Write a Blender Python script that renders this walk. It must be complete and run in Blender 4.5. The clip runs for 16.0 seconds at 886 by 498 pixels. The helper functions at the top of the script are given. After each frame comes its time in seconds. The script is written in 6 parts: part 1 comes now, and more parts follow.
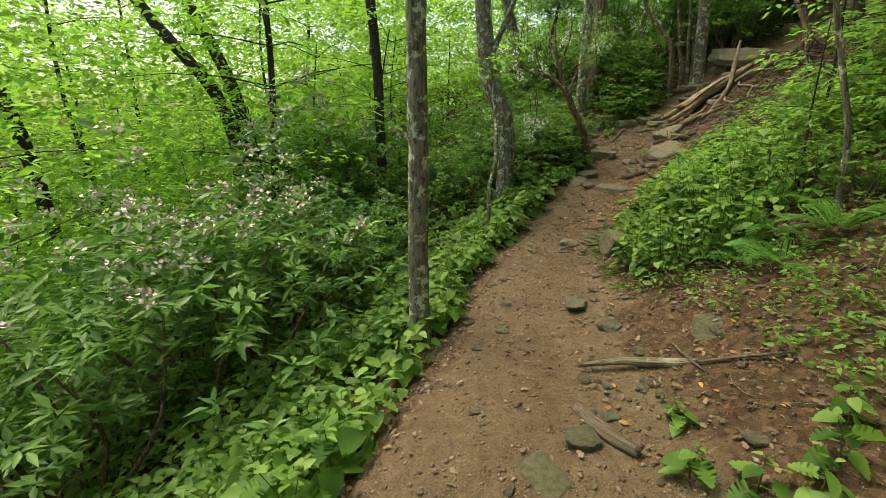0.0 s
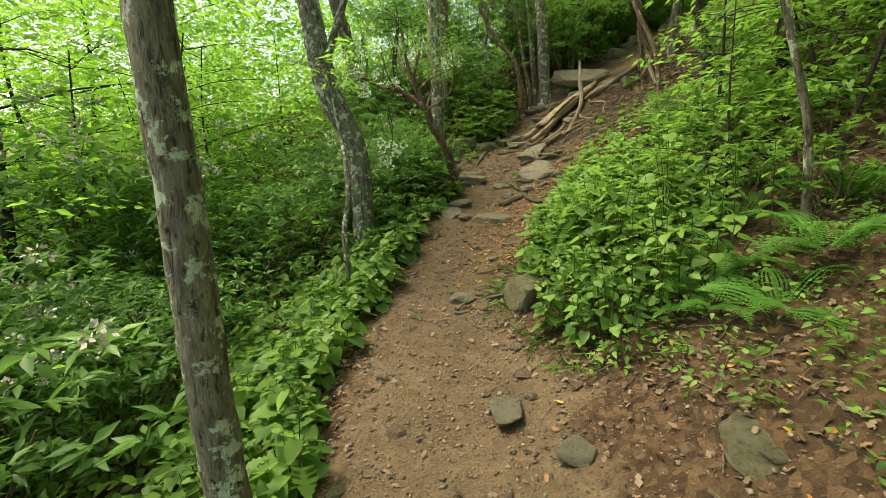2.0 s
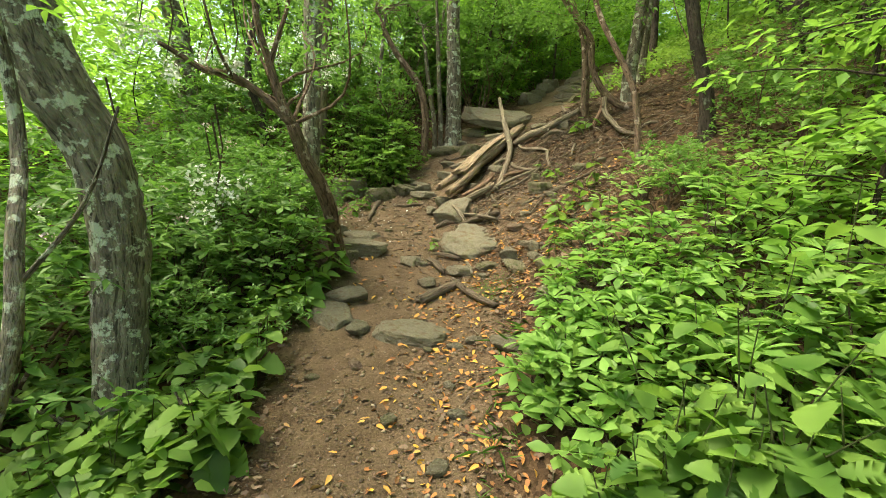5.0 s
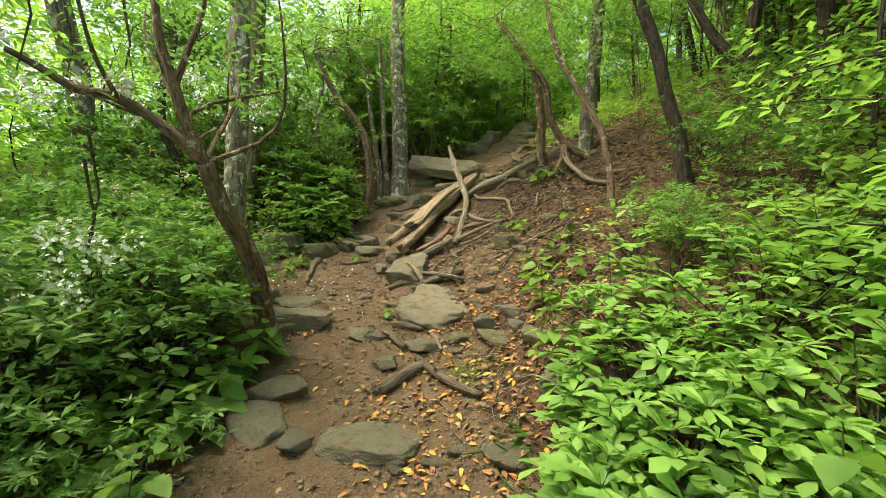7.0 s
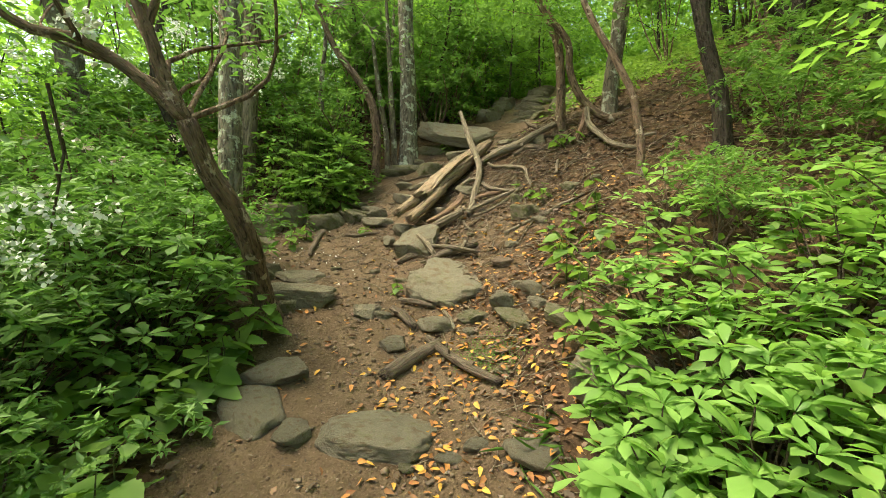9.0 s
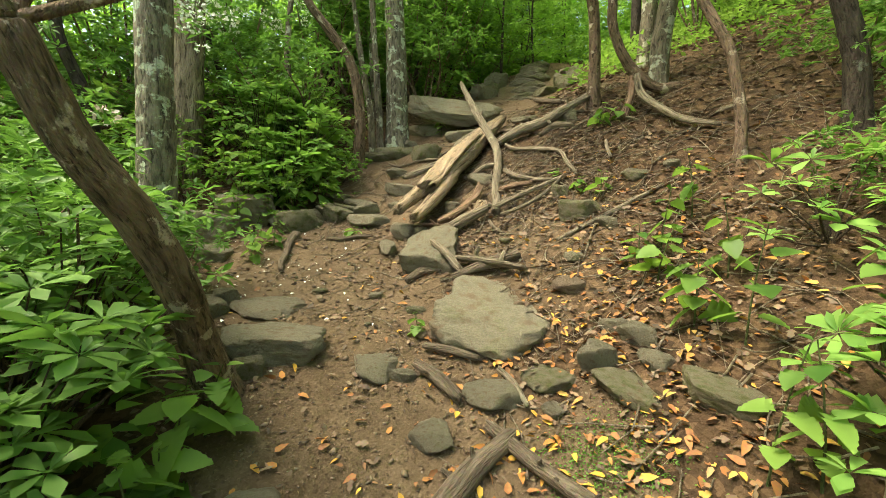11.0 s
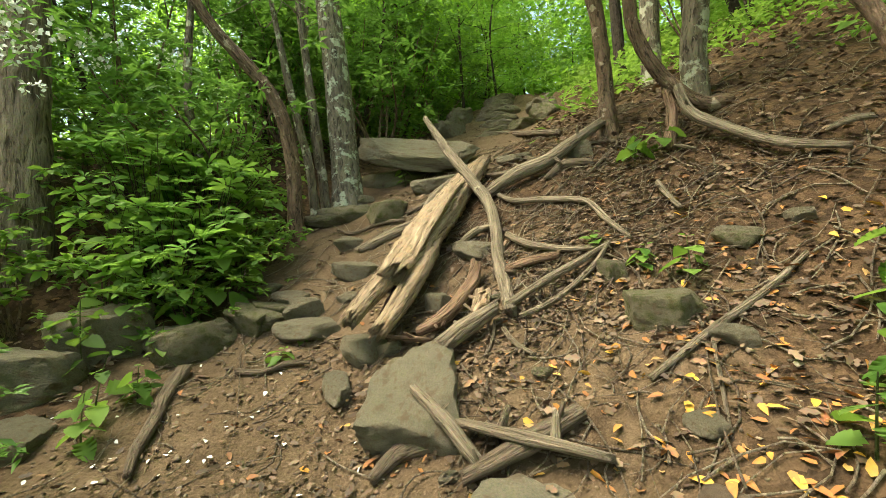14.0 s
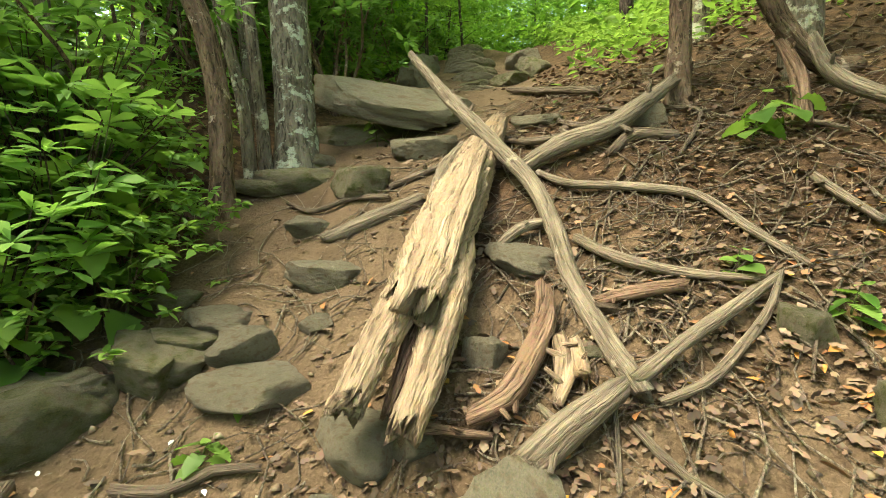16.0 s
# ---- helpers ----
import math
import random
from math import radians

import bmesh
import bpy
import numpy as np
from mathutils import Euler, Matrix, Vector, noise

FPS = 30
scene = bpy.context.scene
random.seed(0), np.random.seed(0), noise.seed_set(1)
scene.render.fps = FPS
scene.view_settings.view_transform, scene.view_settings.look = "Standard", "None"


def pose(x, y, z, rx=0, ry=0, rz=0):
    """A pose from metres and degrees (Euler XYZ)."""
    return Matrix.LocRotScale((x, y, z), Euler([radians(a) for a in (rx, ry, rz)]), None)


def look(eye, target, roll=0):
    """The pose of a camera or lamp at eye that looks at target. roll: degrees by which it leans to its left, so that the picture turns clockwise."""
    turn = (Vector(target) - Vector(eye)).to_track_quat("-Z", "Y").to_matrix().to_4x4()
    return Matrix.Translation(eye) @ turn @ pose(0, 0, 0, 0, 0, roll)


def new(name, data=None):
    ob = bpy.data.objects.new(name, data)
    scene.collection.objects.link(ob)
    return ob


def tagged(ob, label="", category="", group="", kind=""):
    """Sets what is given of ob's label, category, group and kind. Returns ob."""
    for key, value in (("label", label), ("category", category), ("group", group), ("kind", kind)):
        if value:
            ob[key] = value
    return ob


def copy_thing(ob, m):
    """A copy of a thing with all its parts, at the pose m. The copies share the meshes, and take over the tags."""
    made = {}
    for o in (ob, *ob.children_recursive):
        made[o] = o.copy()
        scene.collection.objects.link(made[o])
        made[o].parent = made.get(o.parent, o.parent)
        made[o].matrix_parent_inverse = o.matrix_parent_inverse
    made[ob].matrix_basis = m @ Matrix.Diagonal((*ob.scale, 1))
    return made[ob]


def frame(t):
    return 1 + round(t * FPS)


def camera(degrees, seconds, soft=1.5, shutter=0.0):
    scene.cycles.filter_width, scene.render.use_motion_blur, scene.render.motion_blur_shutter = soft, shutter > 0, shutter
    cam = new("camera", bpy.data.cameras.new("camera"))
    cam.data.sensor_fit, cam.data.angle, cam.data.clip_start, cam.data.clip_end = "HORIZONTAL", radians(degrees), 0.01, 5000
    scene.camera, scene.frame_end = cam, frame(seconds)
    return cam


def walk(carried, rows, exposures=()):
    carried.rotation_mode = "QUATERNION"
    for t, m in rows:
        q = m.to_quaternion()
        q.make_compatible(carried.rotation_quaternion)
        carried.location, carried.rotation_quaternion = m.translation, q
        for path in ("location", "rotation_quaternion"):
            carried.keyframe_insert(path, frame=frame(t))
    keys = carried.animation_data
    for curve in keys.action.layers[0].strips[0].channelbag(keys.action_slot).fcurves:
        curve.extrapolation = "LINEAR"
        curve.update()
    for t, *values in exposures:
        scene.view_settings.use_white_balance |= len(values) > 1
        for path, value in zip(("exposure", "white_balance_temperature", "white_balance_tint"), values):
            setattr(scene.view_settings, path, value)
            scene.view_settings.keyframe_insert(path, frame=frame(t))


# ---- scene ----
cam = camera(90.2, 16.0, soft=0.85)
PATH = [
    (0, (-0.025, -0.060, 1.795), (-0.017, 2.428, 1.037), -0.4),
    (0.5, (0.113, 0.250, 1.750), (0.387, 2.733, 1.028), 0.1),
    (1, (0.103, 0.603, 1.661), (0.595, 3.068, 0.996), -0.1),
    (1.5, (0.049, 1.087, 1.654), (0.676, 3.536, 1.047), -1.7),
    (2, (0.174, 1.620, 1.613), (0.987, 4.018, 1.026), -2.7),
    (2.5, (0.247, 2.081, 1.570), (1.280, 4.386, 0.958), -2.6),
    (3, (0.346, 2.571, 1.525), (1.567, 4.787, 0.924), -1.9),
    (3.5, (0.545, 3.039, 1.581), (1.838, 5.221, 1.008), -1.2),
    (4, (0.676, 3.524, 1.576), (2.036, 5.673, 1.032), -0.3),
    (4.5, (0.845, 4.007, 1.608), (2.291, 6.118, 1.148), 0.7),
    (5, (1.039, 4.363, 1.703), (2.568, 6.435, 1.342), 2.8),
    (7.5, (1.374, 5.101, 1.729), (3.204, 6.947, 1.699), 1.6),
    (8, (1.408, 5.084, 1.708), (3.178, 6.985, 1.585), 1.4),
    (10.5, (1.907, 6.184, 1.695), (3.753, 7.995, 1.429), 1.8),
    (11, (2.040, 6.454, 1.764), (3.956, 8.191, 1.490), 2.0),
    (11.5, (2.135, 6.618, 1.738), (4.095, 8.298, 1.431), 2.4),
    (12, (2.386, 6.848, 1.754), (4.385, 8.492, 1.508), 1.6),
    (12.5, (2.592, 7.063, 1.828), (4.650, 8.646, 1.691), 0.2),
    (13, (2.811, 7.349, 1.936), (4.882, 8.918, 1.873), -1.8),
    (13.5, (2.954, 7.414, 2.027), (5.012, 9.004, 1.999), -3.0),
    (14, (3.024, 7.436, 2.053), (5.079, 9.029, 2.003), -2.9),
    (14.5, (3.108, 7.613, 2.036), (5.244, 9.092, 1.955), -1.9),
    (15, (3.220, 7.940, 2.111), (5.428, 9.312, 2.002), -1.6),
    (15.5, (3.384, 8.106, 2.110), (5.626, 9.413, 1.975), -1.3),
    (16, (3.593, 8.392, 2.211), (5.867, 9.621, 1.929), 0.4),
]
walk(cam, [(t, look(eye, target, roll)) for t, eye, target, roll in PATH], exposures=[(0.0, 1.12, 7800, 2), (2.0, 1.45, 7800, 2), (3.0, 1.68, 7800, 2), (4.0, 1.9, 7800, 2), (5.0, 1.92, 7800, 2), (8.0, 1.82, 7800, 2), (11.0, 2.1, 7800, 2), (12.5, 2.12, 7800, 2), (14.0, 2.05, 7800, 2), (16.0, 2.37, 7800, 2)])

# --- light: a bright overcast sky over a wood ---
world = bpy.data.worlds.new("sky")
scene.world = world
world.use_nodes = True
wn = world.node_tree.nodes
sky = wn.new("ShaderNodeTexSky")
sky.sky_type, sky.sun_disc = "NISHITA", False
sky.sun_elevation, sky.sun_rotation = radians(63), radians(-53)
sky.air_density, sky.dust_density, sky.ozone_density = 1.0, 4.0, 1.0
world.node_tree.links.new(sky.outputs[0], wn["Background"].inputs[0])
wn["Background"].inputs[1].default_value = 0.15
sun = new("sun", bpy.data.lights.new("sun", "SUN"))
sun.data.energy, sun.data.angle, sun.data.color = 1.8, radians(25), (1.0, 0.95, 0.86)
sun.matrix_world = look((-6, 4.5, 15), (0, 0, 0))

# --- terrain: a bench cut into a hillside, along the line walked ---
LINE = np.array([
    (0.2, -30, -5.0), (0.1, -6, -0.6), (0.1, -2, 0.0), (0.3, 0.4, 0.12), (0.75, 2.7, 0.06), (1.15, 4.4, 0.12),
    (1.9, 5.9, 0.32), (2.7, 7.2, 0.62), (3.35, 8.5, 1.05), (3.85, 9.4, 1.24), (4.6, 9.95, 1.6), (5.5, 10.2, 2.15),
    (6.7, 10.3, 2.78), (8.0, 10.5, 3.35), (10.5, 11.4, 4.5), (14, 12.8, 5.8), (20, 15, 7.6), (45, 24, 14)])
# along the line: left slope, right slope
SIDE = np.array([
    (-.35, .4), (-.35, .4), (-.4, .4), (-.5, .42), (-.55, .45), (-.55, .5), (-.4, .5), (-.25, .55), (-.1, .42), (-.1, .33),
    (.05, .3), (.75, .3), (.5, .3), (.1, .3), (-.15, .3), (-.2, .3), (-.2, .3), (-.2, .3)])


def line_samples():
    seg = np.hypot(*np.diff(LINE[:, :2], axis=0).T)
    at = np.concatenate([[0], np.cumsum(seg)])
    s = np.concatenate([np.linspace(0, at[3], 20)[:-1], np.linspace(at[3], at[14], 56)[:-1], np.linspace(at[14], at[-1], 18)])
    p = np.stack([np.interp(s, at, LINE[:, k]) for k in range(3)], 1)
    k = np.array([1, 2, 1]) / 4
    for n in range(3):
        p[1:-1] = k[0] * p[:-2] + k[1] * p[1:-1] + k[2] * p[2:]
    tan = np.gradient(p[:, :2], axis=0)
    tan /= np.linalg.norm(tan, axis=1)[:, None]
    gap = np.gradient(s)
    return p, tan, np.stack([np.interp(s, at, SIDE[:, n]) for n in range(2)], 1), gap


SAMPLES = line_samples()


def lattice(x, y, seed):
    """Smooth noise between -1 and 1 on a unit lattice."""
    xi, yi = np.floor(x), np.floor(y)
    u, v = x - xi, y - yi
    u, v = u * u * (3 - 2 * u), v * v * (3 - 2 * v)

    def h(a, b):
        k = np.sin(a * 127.1 + b * 311.7 + seed * 74.7) * 43758.5453
        return 2 * (k - np.floor(k)) - 1
    return (h(xi, yi) * (1 - u) + h(xi + 1, yi) * u) * (1 - v) + (h(xi, yi + 1) * (1 - u) + h(xi + 1, yi + 1) * u) * v


def fbm(x, y, seed, octaves=4):
    return sum(lattice(x * 2 ** n, y * 2 ** n, seed + n) / 2 ** n for n in range(octaves)) * 0.6


def soft(d):
    return np.logaddexp(0, d * 6) / 6


def terrain(x, y):
    """Height, and the way off the trail's middle (right: plus)."""
    x, y = np.asarray(x, float).ravel(), np.asarray(y, float).ravel()
    h, off, near = np.empty(len(x)), np.empty(len(x)), np.empty(len(x))
    p, tan, side, gap = SAMPLES
    for a in range(0, len(x), 20000):
        b = slice(a, a + 20000)
        dx, dy = x[b, None] - p[:, 0], y[b, None] - p[:, 1]
        d2 = dx * dx + dy * dy
        w = gap / (d2 + 0.05) ** 2.5
        w /= w.sum(1)[:, None]
        across = dx * tan[:, 1] - dy * tan[:, 0]
        across = np.sign(across) * np.minimum(np.abs(across), 30)
        z = p[:, 2] + side[:, 1] * soft(across - 0.5) + side[:, 0] * soft(-across - 0.65)
        h[b] = (w * z).sum(1)
        off[b] = (w * across).sum(1)
        near[b] = np.sqrt(d2.min(1))
    return h, np.sign(off) * near


def heights(x, y):
    x, y = np.asarray(x, float).ravel(), np.asarray(y, float).ravel()
    h, off = terrain(x, y)
    rough = np.clip((np.abs(off) - 0.4) / 1.5, 0.15, 1)
    return h + rough * (0.13 * fbm(x * 0.8, y * 0.8, 3) + 0.035 * fbm(x * 4, y * 4, 9)) + 0.008 * fbm(x * 9, y * 9, 21, 3)


def ground(x, y):
    return float(heights([x], [y])[0])


def left_edge(y):
    """Where the trodden path ends on the downhill side."""
    return np.interp(y, (-6, 1.8, 2.35, 3.0, 4.4, 5.0, 5.65, 6.4, 7.0, 7.4, 7.8, 8.3, 9.2, 9.9, 10.4), (-1.4, -.6, -.4, -.06, .38, .6, .98, 1.45, 1.78, 2.0, 2.35, 2.65, 2.8, 3.4, 4.4))


def right_edge(y):
    return np.interp(y, (-6, 1.5, 2.3, 3.2, 3.6, 4.3, 4.6, 5.25, 5.7, 6.2, 6.6, 7.2), (1.4, 1.9, 2.0, 1.95, 1.75, 1.68, 1.72, 1.95, 2.35, 2.95, 3.3, 4.0))


# --- materials ---
def material(name):
    m = bpy.data.materials.new(name)
    m.use_nodes = True
    return m, m.node_tree.nodes, m.node_tree.links, m.node_tree.nodes["Principled BSDF"]


def node(nodes, kind, **values):
    n = nodes.new(kind)
    for k, v in values.items():
        n.inputs[k].default_value = v
    return n


def ramp(nodes, links, source, stops):
    r = nodes.new("ShaderNodeValToRGB")
    while len(r.color_ramp.elements) < len(stops):
        r.color_ramp.elements.new(0.5)
    for e, (at, c) in zip(r.color_ramp.elements, stops):
        e.position, e.color = at, (*c, 1)
    links.new(source, r.inputs[0])
    return r.outputs[0]


def mixed(nodes, links, fac, a, b, mode="MIX"):
    m = nodes.new("ShaderNodeMix")
    m.data_type, m.blend_type = "RGBA", mode
    for s, v in ((0, fac), (6, a), (7, b)):
        if isinstance(v, (int, float, tuple)):
            m.inputs[s].default_value = v if not isinstance(v, tuple) else (*v, 1)
        else:
            links.new(v, m.inputs[s])
    return m.outputs[2]


def bumped(nodes, links, height, bsdf, strength, distance=0.01):
    b = node(nodes, "ShaderNodeBump", Strength=strength, Distance=distance)
    links.new(height, b.inputs["Height"])
    links.new(b.outputs[0], bsdf.inputs["Normal"])


def leaf_material(name, dark, light, through_colour, thin=0.45, gloss=0.45, pieces=True):
    """A leaf: two greens from leaf to leaf, light coming through it, a faint shine."""
    m, n, l, bsdf = material(name)
    pick = n.new("ShaderNodeNewGeometry").outputs["Random Per Island"] if pieces else n.new("ShaderNodeObjectInfo").outputs["Random"]
    co = n.new("ShaderNodeTexCoord")
    cloud = node(n, "ShaderNodeTexNoise", Scale=0.9, Detail=2.0)
    l.new(co.outputs["Object"], cloud.inputs["Vector"])
    add = n.new("ShaderNodeMath")
    add.operation = "MULTIPLY_ADD"
    l.new(cloud.outputs[0], add.inputs[0])
    add.inputs[1].default_value = 0.8
    half = n.new("ShaderNodeMath")
    half.operation = "MULTIPLY_ADD"
    l.new(pick, half.inputs[0])
    half.inputs[1].default_value, half.inputs[2].default_value = 0.8, -0.3
    l.new(half.outputs[0], add.inputs[2])
    fine = node(n, "ShaderNodeTexNoise", Scale=60.0, Detail=3.0)
    l.new(co.outputs["Object"], fine.inputs["Vector"])
    colour = ramp(n, l, add.outputs[0], ((0.1, dark), (0.9, light)))
    colour = mixed(n, l, 0.18, colour, fine.outputs["Color"], "SOFT_LIGHT")
    l.new(colour, bsdf.inputs["Base Color"])
    bsdf.inputs["Roughness"].default_value = gloss
    bsdf.inputs["Specular IOR Level"].default_value = 0.22
    tr = n.new("ShaderNodeBsdfTranslucent")
    l.new(mixed(n, l, 0.6, colour, through_colour), tr.inputs["Color"])
    mix = n.new("ShaderNodeMixShader")
    mix.inputs[0].default_value = thin
    l.new(bsdf.outputs[0], mix.inputs[1])
    l.new(tr.outputs[0], mix.inputs[2])
    l.new(mix.outputs[0], n["Material Output"].inputs[0])
    return m


def earth_material():
    m, n, l, bsdf = material("forest_earth")
    co = n.new("ShaderNodeTexCoord").outputs["Object"]
    mask = n.new("ShaderNodeAttribute")
    mask.attribute_name = "trodden"
    big = node(n, "ShaderNodeTexNoise", Scale=1.3, Detail=5.0, Roughness=0.6)
    mid = node(n, "ShaderNodeTexNoise", Scale=9.0, Detail=6.0, Roughness=0.65)
    grit = node(n, "ShaderNodeTexNoise", Scale=70.0, Detail=5.0, Roughness=0.7)
    flake = node(n, "ShaderNodeTexVoronoi", Scale=28.0, Randomness=1.0)
    crumbs = node(n, "ShaderNodeTexVoronoi", Scale=75.0, Randomness=1.0)
    for t in (big, mid, grit, flake, crumbs):
        l.new(co, t.inputs["Vector"])
    path = ramp(n, l, mid.outputs[0], ((0.25, (0.065, 0.042, 0.025)), (0.5, (0.13, 0.088, 0.052)), (0.75, (0.21, 0.148, 0.094))))
    path = mixed(n, l, 0.45, path, ramp(n, l, big.outputs[0], ((0.3, (0.085, 0.056, 0.033)), (0.7, (0.205, 0.146, 0.093)))))
    path = mixed(n, l, ramp(n, l, grit.outputs[0], ((0.55, (0, 0, 0)), (0.75, (0.6, 0.6, 0.6)))), path, (0.3, 0.225, 0.15))
    path = mixed(n, l, ramp(n, l, flake.outputs["Distance"], ((0.12, (0.7, 0.7, 0.7)), (0.3, (0, 0, 0)))), path, (0.07, 0.045, 0.027))
    litter = ramp(n, l, flake.outputs["Color"], ((0.15, (0.03, 0.019, 0.011)), (0.5, (0.085, 0.05, 0.027)), (0.85, (0.2, 0.125, 0.07))))
    litter = mixed(n, l, 0.5, litter, ramp(n, l, mid.outputs[0], ((0.3, (0.03, 0.02, 0.012)), (0.7, (0.12, 0.07, 0.04)))))
    edge = n.new("ShaderNodeMath")
    edge.operation = "MULTIPLY_ADD"
    l.new(mid.outputs[0], edge.inputs[0])
    edge.inputs[1].default_value = 0.9
    sub = n.new("ShaderNodeMath")
    sub.operation = "SUBTRACT"
    l.new(mask.outputs["Fac"], sub.inputs[0])
    sub.inputs[1].default_value = 0.45
    l.new(sub.outputs[0], edge.inputs[2])
    fac = ramp(n, l, edge.outputs[0], ((0.3, (0, 0, 0)), (0.6, (1, 1, 1))))
    l.new(mixed(n, l, fac, litter, path), bsdf.inputs["Base Color"])
    bsdf.inputs["Roughness"].default_value = 0.92
    bsdf.inputs["Specular IOR Level"].default_value = 0.2
    height = mixed(n, l, 0.5, mid.outputs[0], grit.outputs[0])
    height = mixed(n, l, 0.15, height, crumbs.outputs["Distance"])
    bumped(n, l, height, bsdf, 1.0, 0.05)
    return m


def stone_material(name, a, b, moss):
    m, n, l, bsdf = material(name)
    co = n.new("ShaderNodeTexCoord").outputs["Object"]
    info = n.new("ShaderNodeObjectInfo").outputs["Random"]
    big = node(n, "ShaderNodeTexNoise", Scale=3.5, Detail=6.0, Roughness=0.62)
    fine = node(n, "ShaderNodeTexNoise", Scale=42.0, Detail=6.0, Roughness=0.7)
    lay = node(n, "ShaderNodeTexNoise", Scale=7.0, Detail=4.0)
    lay.noise_dimensions = "4D"
    spots = node(n, "ShaderNodeTexVoronoi", Scale=9.0)
    for t in (big, fine, lay, spots):
        l.new(co, t.inputs["Vector"])
    l.new(info, lay.inputs["W"])
    c = ramp(n, l, big.outputs[0], ((0.28, a), (0.55, tuple((p + q) / 2 for p, q in zip(a, b))), (0.75, b)))
    c = mixed(n, l, 0.5, c, fine.outputs["Color"], "SOFT_LIGHT")
    c = mixed(n, l, 0.35, c, ramp(n, l, fine.outputs[0], ((0.3, (0.08, 0.075, 0.06)), (0.7, (0.33, 0.31, 0.25)))))
    c = mixed(n, l, ramp(n, l, lay.outputs[0], ((0.52, (0, 0, 0)), (0.66, (0.6, 0.6, 0.6)))), c, (0.15, 0.09, 0.05))
    up = n.new("ShaderNodeSeparateXYZ")
    l.new(n.new("ShaderNodeNewGeometry").outputs["Normal"], up.inputs[0])
    green = n.new("ShaderNodeMath")
    green.operation = "MULTIPLY"
    l.new(big.outputs[0], green.inputs[0])
    green.inputs[1].default_value = moss
    tint = ramp(n, l, fine.outputs[0], ((0.3, (0.03, 0.045, 0.008)), (0.7, (0.12, 0.14, 0.03))))
    c = mixed(n, l, ramp(n, l, green.outputs[0], ((0.35, (0, 0, 0)), (0.55, (0.85, 0.85, 0.85)))), c, tint)
    l.new(c, bsdf.inputs["Base Color"])
    bsdf.inputs["Roughness"].default_value = 0.85
    bsdf.inputs["Specular IOR Level"].default_value = 0.25
    pits = node(n, "ShaderNodeTexVoronoi", Scale=3.2)
    pits.feature = "DISTANCE_TO_EDGE"
    l.new(mixed(n, l, 0.12, co, big.outputs["Color"], "ADD"), pits.inputs["Vector"])
    joints = ramp(n, l, pits.outputs["Distance"], ((0.0, (0, 0, 0)), (0.03, (1, 1, 1))))
    rough = mixed(n, l, 0.5, big.outputs[0], fine.outputs[0])
    bumped(n, l, mixed(n, l, 0.02, rough, joints), bsdf, 1.0, 0.05)
    return m


def bark_material(name, dark, light, lichen, ridge=14.0, patches=0.56, stretch=0.22, cracks=0.8, blotch=6.5):
    """Bark or bare wood whose fibres run along the stem."""
    m, n, l, bsdf = material(name)
    co = n.new("ShaderNodeAttribute")
    co.attribute_name = "grain"
    long = n.new("ShaderNodeMapping")
    long.inputs["Scale"].default_value = (1, 1, stretch)
    l.new(co.outputs["Vector"], long.inputs[0])
    ridges = node(n, "ShaderNodeTexNoise", Scale=ridge * 2.2, Detail=6.0, Roughness=0.65, Distortion=0.4)
    crack = node(n, "ShaderNodeTexNoise", Scale=ridge * 3.6, Detail=4.0, Roughness=0.6, Distortion=0.8)
    for t in (ridges, crack):
        l.new(long.outputs[0], t.inputs["Vector"])
    blot = node(n, "ShaderNodeTexNoise", Scale=blotch, Detail=8.0, Roughness=0.68)
    fine = node(n, "ShaderNodeTexNoise", Scale=70.0, Detail=4.0, Roughness=0.7)
    for t in (blot, fine):
        l.new(co.outputs["Vector"], t.inputs["Vector"])
    c = ramp(n, l, ridges.outputs[0], ((0.3, dark), (0.68, light)))
    c = mixed(n, l, ramp(n, l, crack.outputs[0], ((0.36, (cracks, cracks, cracks)), (0.46, (0, 0, 0)))), c, tuple(v * 0.4 for v in dark))
    c = mixed(n, l, ramp(n, l, blot.outputs[0], ((patches, (0, 0, 0)), (patches + 0.05, (0.9, 0.9, 0.9)))), c, lichen)
    c = mixed(n, l, 0.4, c, fine.outputs["Color"], "SOFT_LIGHT")
    l.new(c, bsdf.inputs["Base Color"])
    bsdf.inputs["Roughness"].default_value = 0.9
    bsdf.inputs["Specular IOR Level"].default_value = 0.2
    bumped(n, l, mixed(n, l, 0.5, ridges.outputs[0], crack.outputs[0]), bsdf, 1.0, 0.07)
    return m


def litter_material(name, stops):
    m, n, l, bsdf = material(name)
    pick = n.new("ShaderNodeNewGeometry").outputs["Random Per Island"]
    co = n.new("ShaderNodeTexCoord").outputs["Object"]
    fine = node(n, "ShaderNodeTexNoise", Scale=90.0, Detail=4.0)
    l.new(co, fine.inputs["Vector"])
    c = mixed(n, l, 0.5, ramp(n, l, pick, stops), fine.outputs["Color"], "SOFT_LIGHT")
    l.new(c, bsdf.inputs["Base Color"])
    bsdf.inputs["Roughness"].default_value = 0.7
    return m


